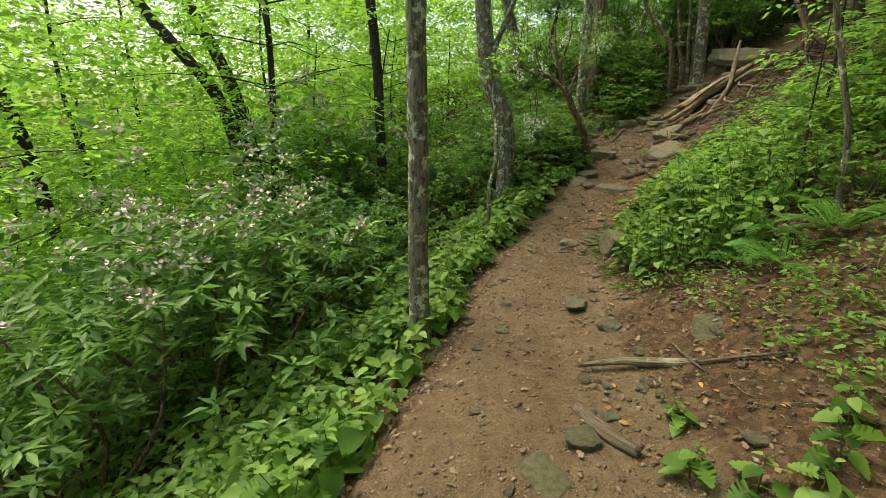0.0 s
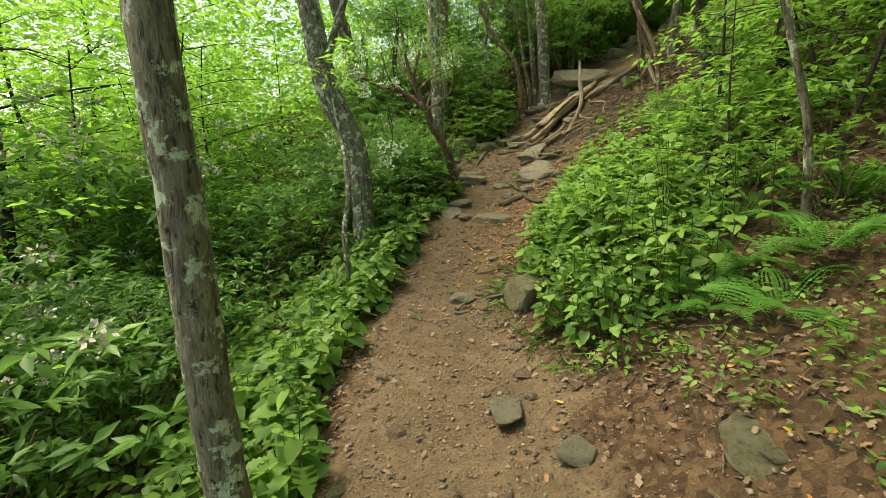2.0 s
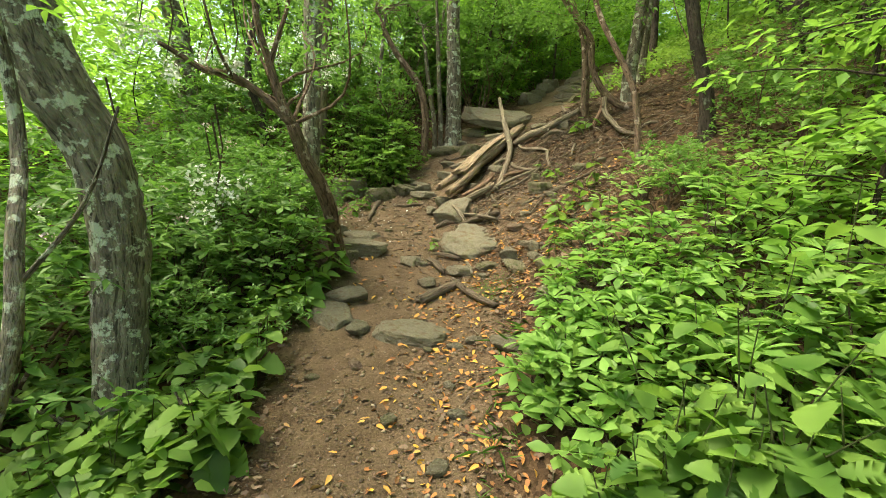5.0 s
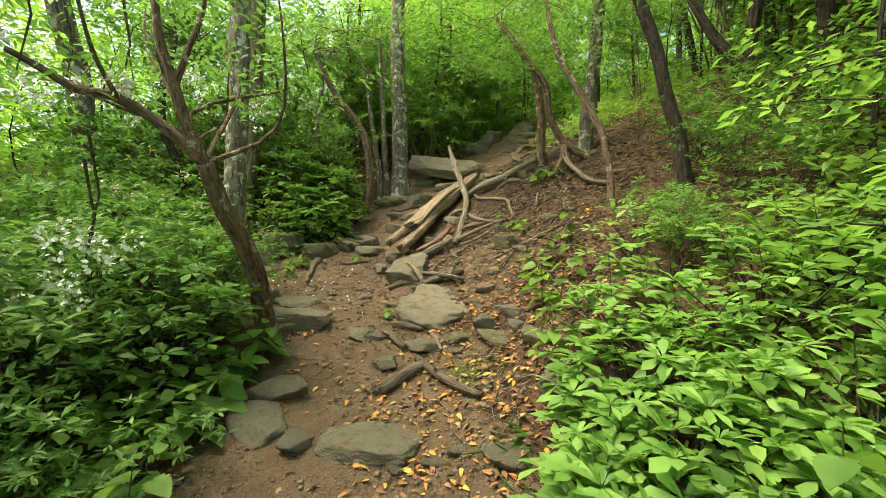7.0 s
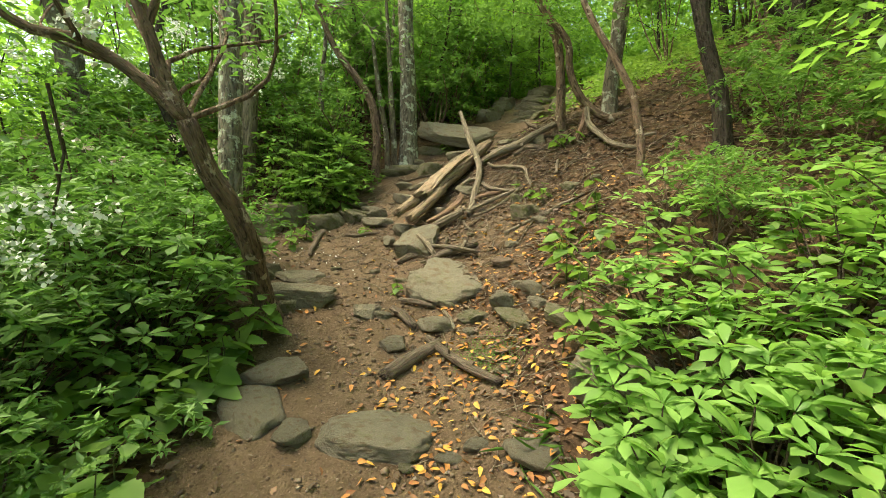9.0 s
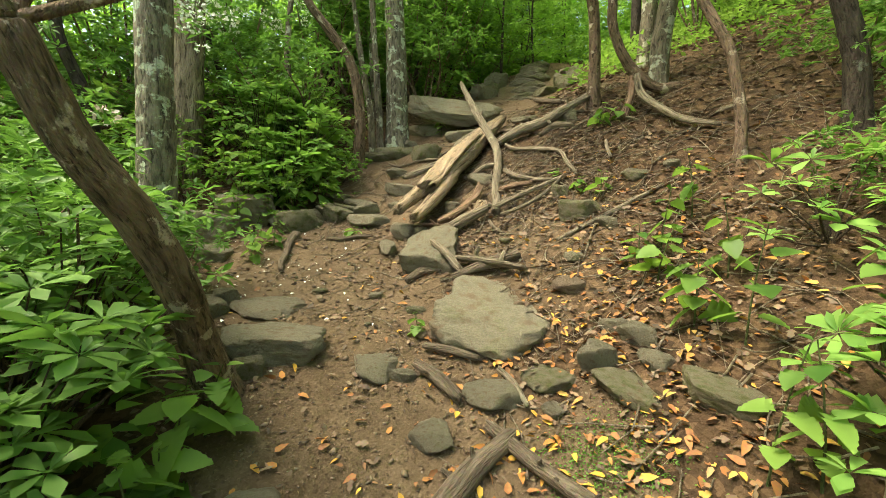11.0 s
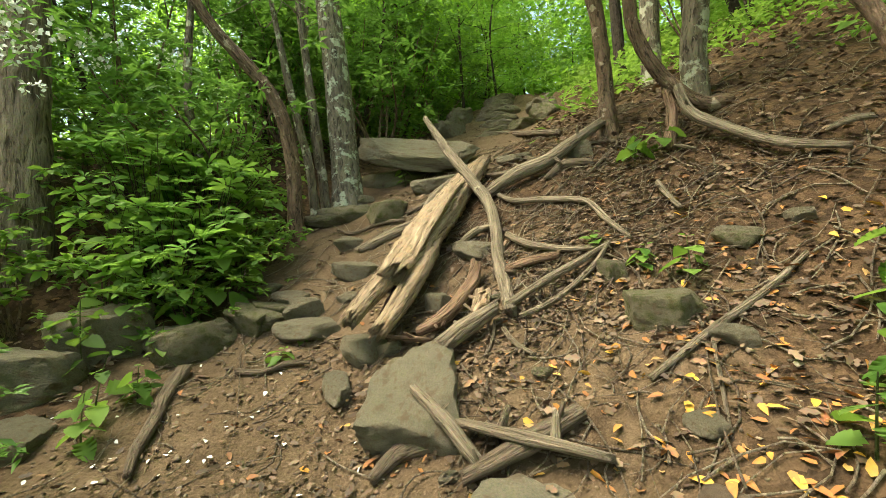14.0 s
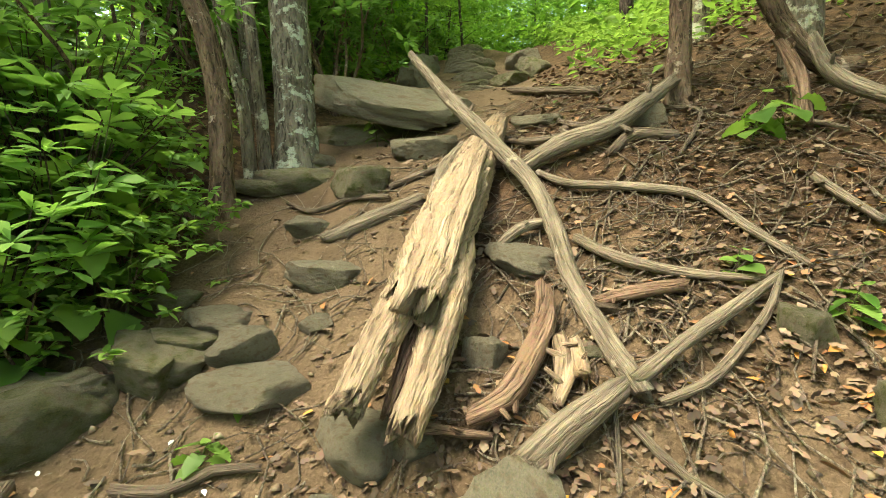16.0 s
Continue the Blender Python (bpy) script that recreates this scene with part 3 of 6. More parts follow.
rock(1.55, 5.2, 0.22, 0.2, 0.08, 15, 0)
rock(1.98, 4.75, 0.36, 0.32, 0.24, -20, 1)
rock(1.9, 2.7, 0.35, 0.25, 0.03, 5, 1)
rock(3.8, 7.34, 0.27, 0.26, 0.06, -40, 1, 0.03)
rock(3.85, 7.04, 0.32, 0.26, 0.07, -55, 1, 0.03)
rock(3.9, 6.7, 0.36, 0.26, 0.08, -70, 1, 0.03)
rock(3.42, 6.17, 0.42, 0.4, 0.17, -75, 0, 0, (10, 4))
# the smooth boulder and the flat-faced block by the log
for place, size, seed, rounding, cuts, words in (
        ((4.06, 7.84, 1.13, 13, 4, -62), (.46, .4, .21), 620, .05, 0, "large smooth grey-green sandstone boulder bedded in the path"),
        ((4.33, 8.65, 1.38, 24, -5, -62), (.23, .34, .16), 622, .012, 6, "angular pale green-grey sandstone block with a flat face")):
    ob = new("rock", stone_mesh(seed, STONE, 5, cuts, rounding))
    ob.matrix_world = pose(*place) @ Matrix.Diagonal((*size, 1))
    tagged(ob, words, "rock", "rocks along the path")
# the great ledge, with its overhanging lip
rock(6.7, 10.65, 1.1, 0.5, 0.22, -52, 1, 0.14)
ledge = new("ledge_rock", stone_mesh(501, STONE, 4, 5))
ledge.matrix_world = pose(6.5, 10.42, 2.98, 34, 9, -57) @ Matrix.Diagonal((0.66, 0.36, 0.13, 1))
tagged(ledge, "long pale flat-topped sandstone slab jutting over the path", "rock")

# --- stone steps climbing away ---
for n in range(10):
    x, y, z = 8.3 + 0.3 * n, 10.5 + 0.17 * n + 0.06 * math.sin(n * 2.1), 3.5 + 0.165 * n
    ob = new("stone_step", STONE_SHAPES[n % 2][5 + n % 2])
    ob.matrix_world = pose(x, y, z - 0.11, 2 * (-1) ** n, 0, 24 + 9 * math.sin(n * 1.7)) @ Matrix.Diagonal((0.22, 0.36 + 0.07 * math.sin(n * 3.1), 0.12, 1))
    tagged(ob, "worn rectangular sandstone step on the path", "stone step", "stone steps of the path")
for n, (u, v) in enumerate(((0.05, 0.75), (0.3, 0.8), (0.55, 0.75), (0.1, -0.7), (0.4, -0.7), (0.7, -0.75), (0.8, 0.8))):
    rock(8.5 + 2 * u - 0.4 * v, 10.64 + 0.9 * u + 0.9 * v, 0.45, 0.4, 0.2, 40 * n, n % 2)


# --- trees ---
def spray_cloud(rng, n, centre, size, length, breadth, tilt=0.35):
    """Leaves in flat, tiered sprays inside an uneven oval."""
    k = max(3, n // 26)
    c = rng.normal(size=(k, 3))
    c = unit(c) * rng.uniform(0.25, 1.0, (k, 1)) ** 0.5 * np.asarray(size) + np.asarray(centre)
    pick = rng.integers(0, k, n)
    arm = rng.uniform(0, 6.283, k)
    along = rng.uniform(-1, 1, n) * 0.38
    side = rng.normal(0, 0.11, n)
    ca, sa = np.cos(arm[pick]), np.sin(arm[pick])
    p = c[pick] + np.stack([along * ca - side * sa, along * sa + side * ca, rng.normal(0, 0.035, n) - 0.12 * np.abs(along)], 1)
    d = np.stack([ca * 0.6 - np.sign(side) * sa, sa * 0.6 + np.sign(side) * ca, rng.normal(-0.25, 0.25, n)], 1) + rng.normal(0, 0.35, (n, 3))
    nrm = np.stack([rng.normal(0, tilt, n), rng.normal(0, tilt, n), np.ones(n)], 1)
    grow = rng.uniform(0.65, 1.2, n)
    return p, d, nrm, length * grow, breadth * grow


def tree(name, pts, radii, mat, label, seed, flare=0.5, limbs=(), crown=None, sides=16, leaf=CANOPY):
    """A trunk through pts, limbs, and a crown of leaf sprays (centre over the top, size, number)."""
    base = np.array(pts[0], float)
    root = thing(name, base, label, "tree")
    rng = np.random.default_rng(seed)
    part("trunk", wood("trunk", pts, radii, mat, seed, sides, 0.09, flare), root)
    for k, (lp, lr) in enumerate(limbs):
        ob = part("limb", wood("limb", lp, lr, mat, seed + 7 * k + 1, 9, 0.1), root)
        ob.location = np.array(lp[0], float) - base
    if crown:
        centre, size, count, length = crown
        top = np.array(pts[-1], float) - base
        c = top + np.array(centre, float)
        twigs = []
        for k in range(7):
            e = c + unit(rng.normal(size=3)) * np.array(size) * 0.8
            m1, m2 = top + (e - top) * 0.35 + rng.normal(0, 0.16, 3), top + (e - top) * 0.7 + rng.normal(0, 0.16, 3)
            twigs.append((curve_through([top, m1, m2, e], 9), np.linspace(min(max(radii[-1] * 0.35, 0.005), 0.018), 0.004, 9)))
        for tw in twigs:
            part("branch", tubes("branch", [tw], mat, 5), root)
        part("crown", leaves("crown", spray_cloud(rng, count, c, size, length, length * 0.55), KITE, leaf), root)
    return root


def on(x, y, up=0.0):
    return (x, y, ground(x, y) + up)


# slim straight tree beside the path; its crown, above view, is enlarged to shade the ground
tree("tree", [on(-.22, 3.44, -.1), (-.22, 3.44, .6), (-.205, 3.44, 1.4), (-.2, 3.46, 2.2), (-.12, 3.5, 6.5)], (.09, .08, .074, .07, .045), BARK_LICHEN,
     "slim straight grey tree with lichen-blotched bark beside the path", 1, crown=((.4, 0, .8), (2.3, 2.3, 1.3), 1900, .11))
# crooked lichened tree with a thin stem at its side
tree("tree", [on(.96, 7.2, -.1), (1.02, 7.2, .86), (1.03, 7.19, 1.45), (.96, 7.2, 1.82), (.85, 7.21, 2.04), (.74, 7.22, 2.3), (.69, 7.23, 2.6), (.55, 7.3, 4.6)],
     (.13, .125, .13, .14, .13, .125, .12, .08), BARK_LICHEN, "crooked tree with rough grey bark and pale green lichen", 2, flare=.2,
     limbs=(([(.7, 7.22, 2.5), (.9, 7.1, 3.0), (1.2, 7.0, 3.7)], (.05, .04, .025)),), crown=((0, 0, .9), (1.7, 1.7, 1.0), 900, .1))
tree("sapling", [on(.66, 6.2, -.05), (.66, 6.2, .52), (.67, 6.22, .83), (.74, 6.25, 1.13), (.76, 6.35, 1.49), (.76, 6.55, 1.75), (.7, 6.6, 2.4)],
     (.032, .03, .028, .028, .025, .022, .015), BARK_LICHEN, "thin pale crooked sapling beside the path", 3, flare=.1, sides=9,
     limbs=(([(.66, 6.2, .45), (.5, 6.05, .7), (.4, 5.95, .85)], (.007, .005, .003)), ([(.75, 6.3, 1.3), (.95, 6.2, 1.6), (1.05, 6.1, 1.9)], (.01, .007, .004))), crown=((0, 0, .2), (.5, .5, .3), 120, .09))
tree("tree", [(-1.17, 8.6, -.5), (-1.17, 8.6, 1.78), (-1.17, 8.6, 2.62), (-1.24, 8.59, 3.72), (-1.3, 8.6, 7)], (.1, .09, .085, .08, .06), BARK_DARK,
     "slender dark straight tree below the path", 4, crown=((0, 0, .8), (2, 2, 1.4), 900, .11))
# a pair leaning apart, far down the slope
for k, pix in enumerate((((-4.7, 10.3, 0), (-5.1, 10.5, 2.29), (-6.1, 10.55, 3.6), (-7.3, 10.6, 5.3)), ((-4.5, 10.55, 0), (-4.75, 10.55, 2.5), (-5.3, 10.6, 3.8), (-6.2, 10.7, 5.55)))):
    tree("tree", [on(pix[0][0], pix[0][1], -.2), *pix[1:]], (.17, .145, .125, .1), BARK_DARK, "dark leaning tree trunk on the slope below the path", 5 + k,
         crown=((-.5, 0, 1.6), (2.4, 2.4, 1.2), 1500, .13))
tree("tree", [on(-8.4, 9.2, -.2), (-8.6, 9.25, 1.5), (-9.0, 9.3, 3.2), (-9.3, 9.3, 5.5)], (.16, .14, .12, .1), BARK_DARK,
     "dark tree on the slope below the path", 8, crown=((0, 0, 1), (2.4, 2.4, 1.6), 1200, .12))
tree("tree", [on(2.83, 9.42, -.1), (2.83, 9.42, 2.1), (2.84, 9.42, 3.2), (2.83, 9.4, 7.5)], (.105, .092, .09, .065), BARK_LICHEN,
     "straight grey tree with green lichen patches beside the path", 9, flare=.4, crown=((0, 0, .8), (2.2, 2.2, 1.5), 350, .11))
tree("tree", [on(2.13, 13.0, -.1), (2.07, 13.01, 2.62), (1.96, 13.03, 3.76), (1.73, 13.05, 4.82), (1.4, 13.1, 8)], (.165, .15, .145, .14, .1), BARK,
     "stout grey tree among the undergrowth", 10, crown=((0, 0, 1), (2.6, 2.6, 1.6), 1000, .12))
tree("tree", [on(3.62, 11.57, -.3), (3.67, 11.56, 2.27), (3.7, 11.55, 2.95), (3.73, 11.54, 3.63), (3.8, 11.5, 8)], (.165, .15, .145, .14, .1), BARK_PLATED,
     "stout tree with furrowed light brown bark behind mossy stones", 11, flare=.35, crown=((0, 0, 1), (2.5, 2.5, 1.6), 350, .12))
# twisted laurel by the path, forked
tree("laurel_tree", [on(2.77, 8.36, -.08), (2.62, 8.2, 1.22), (2.5, 8.03, 1.48), (2.38, 7.95, 1.69), (2.24, 7.89, 1.88), (2.13, 7.85, 2.12)],
     (.08, .07, .064, .06, .055, .05), BARK_RED, "twisted forked mountain laurel with flaking reddish-brown bark", 12, flare=.35,
     limbs=(([(2.13, 7.85, 2.12), (2.01, 7.9, 2.24), (1.86, 7.97, 2.37), (1.72, 8.02, 2.44), (1.57, 8.09, 2.46), (1.44, 8.15, 2.54), (1.31, 8.2, 2.61)], (.036, .03, .024, .015)),
            ([(2.13, 7.85, 2.12), (2.05, 7.88, 2.3), (1.98, 7.91, 2.55), (1.92, 7.94, 2.76), (1.87, 7.96, 3.2)], (.036, .03, .025, .018)),
            ([(1.98, 7.91, 2.52), (2.04, 7.89, 2.75), (2.09, 7.87, 2.92), (2.13, 7.86, 3.2)], (.02, .017, .014, .01)),
            ([(1.75, 8.0, 2.41), (1.63, 7.93, 2.61), (1.55, 7.89, 2.88)], (.014, .011, .008))),
     crown=((-.1, .3, .9), (1.1, 1.0, .4), 1000, .08), leaf=LAUREL)
tree("laurel_tree", [on(5.25, 10.76, -.2), (5.24, 10.76, 2.97), (5.2, 10.79, 3.21), (5.12, 10.85, 3.41), (4.97, 10.94, 3.63), (4.81, 11.05, 3.86), (4.5, 11.2, 4.5)],
     (.075, .062, .06, .055, .05, .04, .025), BARK_RED, "bent brown laurel stem at the edge of the thicket", 13, crown=((0, 0, .5), (1.2, 1.2, .6), 450, .08), leaf=LAUREL)
tree("tree", [on(5.95, 10.85, -.2), (5.9, 10.85, 3.1), (5.86, 10.86, 3.91), (5.84, 10.87, 4.26), (5.8, 10.9, 8)], (.15, .12, .11, .105, .07), BARK_LICHEN,
     "grey mossy tree beside the flat ledge", 14, flare=.6, crown=((0, 0, .8), (2, 2, 1.4), 350, .11))
for k, p in enumerate(([on(5.58, 10.9, -.1), (5.55, 10.94, 2.88), (5.5, 10.98, 3.2), (5.35, 11.1, 4.4)], [on(5.74, 10.95, -.1), (5.69, 10.95, 3.05), (5.66, 10.98, 3.5), (5.6, 11.1, 5)],
                       [on(6.2, 11.6, -.1), (6.1, 11.6, 3.6), (6.2, 11.7, 5.2)], [on(5.0, 11.5, -.1), (4.8, 11.5, 3.0), (4.9, 11.6, 4.6)])):
    tree("laurel_tree", p, (.045, .04, .035, .02), BARK, "thin upright laurel stem in the thicket", 15 + k, flare=.2, sides=9, crown=((0, 0, .2), (1, 1, .6), 180, .08), leaf=LAUREL)
tree("laurel_tree", [on(6.42, 8.45, -.1), (6.42, 8.46, 3.15), (6.41, 8.48, 3.48), (6.39, 8.52, 3.8), (6.25, 8.7, 4.3), (6.0, 9.0, 4.8)], (.066, .056, .053, .05, .04, .025), BARK_RED,
     "reddish-brown laurel stem rising over tangled roots", 20, flare=.5, limbs=(([on(6.5, 7.7, .0), (6.4, 7.8, 2.85), (6.24, 8.04, 3.05), (6.14, 8.19, 3.41), (6.13, 8.22, 3.69), (6.02, 8.39, 3.99), (5.8, 8.7, 4.5)], (.05, .045, .04, .03)),),
     crown=((0, 0, -.1), (1.5, 1.5, .8), 2000, .08), leaf=LAUREL)
tree("tree", [on(6.6, 7.9, -.1), (6.58, 7.9, 3.34), (6.58, 7.86, 3.7), (6.62, 7.8, 8)], (.09, .075, .072, .05), BARK, "grey tree on the bank above the path", 21, flare=.3, crown=((0, 0, .8), (2, 2, 1.3), 800, .11))
tree("laurel_tree", [on(5.45, 7.0, -.08), (5.45, 7.01, 2.35), (5.45, 7.06, 2.6), (5.45, 7.11, 2.8), (5.45, 7.24, 3.05), (5.4, 7.6, 3.7), (5.5, 7.9, 4.6)], (.038, .034, .032, .031, .03, .026, .016), BARK_RED,
     "slender leaning brown laurel stem on the bank", 22, flare=.2, sides=10, crown=((0, 0, -.1), (1.5, 1.5, .8), 2000, .08), leaf=LAUREL)
tree("laurel_tree", [on(5.75, 6.45, -.1), (5.73, 6.51, 2.74), (5.69, 6.63, 3.17), (5.66, 6.74, 3.66), (5.61, 6.89, 4.12), (5.5, 7.1, 5.2)], (.075, .064, .06, .056, .05, .035), BARK_DARK,
     "dark stout laurel trunk on the bank", 23, flare=.3, crown=((0, 0, -.1), (1.5, 1.5, .8), 2000, .08), leaf=LAUREL)
tree("laurel_tree", [on(7.3, 6.18, -.1), (7.28, 6.31, 3.79), (7.28, 6.3, 4.2), (7.29, 6.26, 4.6), (7.3, 6.2, 5.6)], (.085, .072, .066, .06, .035), BARK_DARK, "dark many-stemmed laurel on the bank", 24,
     limbs=(([(7.28, 6.31, 3.75), (7.23, 6.56, 4.07), (7.2, 6.74, 4.38), (7.15, 6.99, 4.9)], (.07, .06, .04)),), crown=((0, 0, .3), (1.6, 1.6, .6), 1400, .08), leaf=LAUREL)
tree("laurel_tree", [on(7.0, 5.79, -.1), (7.01, 5.71, 3.64), (7.04, 5.51, 3.86), (7.08, 5.18, 4.05), (7.1, 4.8, 4.6)], (.055, .048, .042, .038, .022), BARK_DARK, "dark leaning laurel stem on the bank", 25,
     crown=((0, 0, .3), (1.3, 1.3, .5), 1200, .08), leaf=LAUREL)
tree("tree", [on(7.6, 8.4, -.1), (7.61, 8.39, 4.04), (7.63, 8.36, 5.49), (7.7, 8.3, 8.5)], (.09, .078, .072, .05), BARK, "grey tree higher on the bank", 26, crown=((0, 0, .8), (2, 2, 1.3), 800, .11))
tree("sapling", [on(3.2, 3.45, -.05), (3.16, 3.5, 1.66), (3.07, 3.58, 2.12), (2.97, 3.66, 2.6), (2.9, 3.7, 4)], (.026, .023, .021, .02, .014), BARK, "thin grey sapling on the fern bank", 27, sides=9, flare=.2, crown=((0, 0, .2), (.9, .9, .5), 500, .09))
tree("laurel_tree", [on(3.0, 11.9, -.1), (2.93, 11.9, 2.6), (2.75, 11.95, 3.2), (2.9, 12, 4.4)], (.06, .055, .05, .03), BARK_DARK, "thin dark laurel stem in the thicket", 28, crown=((0, 0, .2), (1.2, 1.2, .5), 1200, .08), leaf=LAUREL)


# --- dead wood: the split log, the stick across it, roots and branches ---
def branch(name, pts, radii, mat, label, seed, category="branch", group="", knobs=0.12, sides=9, flat=1.0, step=0.05):
    radii = [0.84 * r for r in radii]
    ob = new(name, wood(name, pts, radii, mat, seed, sides, knobs, 0, step, flat, 0.8))
    ob.location = pts[0]
    if max(radii) > 0.022:
        rng = np.random.default_rng(seed + 900)
        for k in range(3):
            u = rng.uniform(0.15, 0.9)
            p = curve_through(pts, 40)
            a = p[int(u * 39)]
            d = unit(rng.normal(size=3) + np.array([0, 0, 0.6]))
            r = np.interp(u, np.linspace(0, 1, len(radii)), radii)
            stub = part("side_stub", wood("side_stub", [a, a + d * r * 1.3, a + d * r * rng.uniform(1.6, 2.6)], (r * .4, r * .28, r * .2), mat, seed + k, 6, 0.15, 0, 0.02), ob)
            stub.location = a - np.array(pts[0], float)
    return tagged(ob, label, category, group)


log = thing("fallen_log", (4.5, 9.15, 1.6), "large split fallen log of pale barkless wood propped on stones", "log")
for k, (pts, radii, mat, lab) in enumerate((
        ([(4.74, 9.13, 1.86), (5.0, 9.2, 1.99), (5.3, 9.26, 2.16), (5.7, 9.35, 2.4), (6.2, 9.42, 2.7)], (.1, .135, .13, .105, .06), PALEWOOD, ""),
        ([(4.42, 9.12, 1.69), (4.58, 9.16, 1.77), (4.8, 9.2, 1.88), (5.05, 9.24, 2.0)], (.052, .066, .082, .1), PALEWOOD, "outer leg of the split log"),
        ([(4.48, 8.98, 1.63), (4.64, 9.01, 1.72), (4.8, 9.05, 1.82), (5.05, 9.15, 1.99)], (.05, .06, .072, .1), PALEWOOD, "shorter leg of the split log"),
        # solid dark strip that stands in for the shade inside the hollow
        ([(4.55, 9.08, 1.62), (4.72, 9.11, 1.74), (4.95, 9.15, 1.9)], (.02, .04, .06), ROTTEN, "dark strip between the legs in place of the hollow's shade"),
        ([(4.85, 9.06, 1.96), (5.2, 9.15, 2.22), (5.62, 9.26, 2.45)], (.012, .03, .012), PALEWOOD, "flaking splinter"),
        ([(5.25, 9.36, 2.2), (5.5, 9.42, 2.36), (5.8, 9.47, 2.52)], (.015, .04, .02), DEADWOOD, "grey strip of old bark"))):
    ob = part("wood", wood("wood", pts, radii, mat, 60 + k, 36, 0.13, 0, 0.018, 0.8, 0.9), log, lab)
    ob.location = np.array(pts[0]) - np.array((4.5, 9.15, 1.6))

branch("crossing_stick", [(6.35, 10.15, 3.24), (6.0, 9.64, 2.8), (5.77, 9.3, 2.53), (5.52, 8.96, 2.25), (5.36, 8.83, 2.08), (5.2, 8.73, 1.93), (5.01, 8.58, 1.79), (4.84, 8.46, 1.71)], (.03, .042, .05, .05, .046, .044, .042, .038), DEADWOOD,
       "long crooked grey dead branch lying across the log", 70, knobs=.1, sides=12, step=.04)
branch("tree_root", [(3.56, 9.37, 1.25), (3.62, 9.48, 1.28), (3.73, 9.62, 1.32), (3.87, 9.82, 1.39), (3.98, 9.92, 1.44)], (0.02, 0.03, 0.032, 0.04, 0.045), ROOTWOOD, "pale exposed tree root crossing the path edge", 100, "root")
branch("tree_root", [(4.05, 8.60, 1.23), (4.18, 8.57, 1.29), (4.22, 8.51, 1.31), (4.26, 8.43, 1.33)], (0.025, 0.04, 0.045, 0.03), ROOTWOOD, "curved grey root at the foot of a rock", 101, "root")
branch("dead_branch", [(4.19, 8.24, 1.33), (4.22, 8.37, 1.41), (4.28, 8.59, 1.49)], (0.025, 0.032, 0.022), DEADWOOD, "short pale stick leaning on a flat rock", 102, "branch")
branch("split_timber", [(4.30, 8.38, 1.39), (4.29, 8.13, 1.40), (4.32, 7.86, 1.39)], (0.05, 0.075, 0.04), DEADWOOD, "flat grey split length of dead wood", 103, "log", flat=0.4)
branch("dead_branch", [(4.15, 8.27, 1.29), (4.28, 8.12, 1.38), (4.48, 8.00, 1.45)], (0.03, 0.045, 0.04), ROOTWOOD, "round brown dead branch half under leaves", 104, "branch")
branch("dead_branch", [(4.62, 7.81, 1.55), (4.83, 7.65, 1.69), (5.01, 7.49, 1.82), (5.21, 7.37, 1.94)], (0.014, 0.018, 0.018, 0.012), DEADWOOD, "long thin dead branch on the leaf-littered bank", 105, "branch")
branch("twig", [(4.83, 7.65, 1.68), (4.66, 7.61, 1.57), (4.49, 7.57, 1.45)], (0.009, 0.008, 0.005), DEADWOOD, "thin dead twig on the bank", 106, "twig")
branch("fallen_limb", [(6.14, 7.94, 2.94), (6.07, 7.87, 2.76), (5.95, 7.67, 2.60), (5.81, 7.44, 2.46), (5.75, 7.19, 2.39)], (0.035, 0.042, 0.034, 0.03, 0.018), DEADWOOD, "bent pale fallen limb on the bank", 107, "branch")
branch("fallen_limb", [(5.98, 7.97, 2.54), (6.15, 7.98, 2.80), (6.28, 8.04, 2.99)], (0.045, 0.04, 0.03), ROTTEN, "dark broken stub beside a grey tree", 108, "branch")
branch("dead_branch", [(5.93, 7.26, 2.50), (5.91, 7.19, 2.53), (5.94, 7.09, 2.54)], (0.012, 0.025, 0.018), DEADWOOD, "splintered pale dead branch on the bank", 109, "branch")
branch("dead_branch", [(5.28, 10.00, 2.01), (5.43, 9.84, 2.10), (5.63, 9.63, 2.22)], (0.035, 0.055, 0.045), DEADWOOD, "bleached grey dead branch beside the log", 110, "branch")
branch("tree_root", [(5.49, 10.48, 2.19), (5.45, 10.21, 2.15), (5.61, 10.10, 2.22), (5.63, 9.84, 2.23)], (0.012, 0.02, 0.02, 0.018), ROOTWOOD, "thin pale root on the path", 111, "root")
branch("tree_root", [(5.75, 9.92, 2.29), (5.87, 9.80, 2.36), (5.99, 9.65, 2.44)], (0.025, 0.03, 0.028), ROOTWOOD, "pale root behind the log", 112, "root")
branch("dead_branch", [(5.75, 9.12, 2.37), (5.85, 8.93, 2.50), (5.96, 8.73, 2.58), (6.08, 8.62, 2.69), (6.33, 8.48, 2.86)], (0.05, 0.06, 0.06, 0.05, 0.04), DEADWOOD, "long stout weathered branch lying up the bank", 113, "branch")
branch("tree_root", [(5.88, 8.72, 2.44), (5.98, 8.63, 2.54), (5.99, 8.44, 2.53)], (0.03, 0.04, 0.03), ROOTWOOD, "arched grey root on the bank", 114, "root")
branch("tree_root", [(6.27, 8.47, 2.71), (6.29, 8.38, 2.70), (6.03, 8.36, 2.56), (5.82, 8.42, 2.42)], (0.012, 0.015, 0.015, 0.01), ROOTWOOD, "thin looping root on the bank", 115, "root")
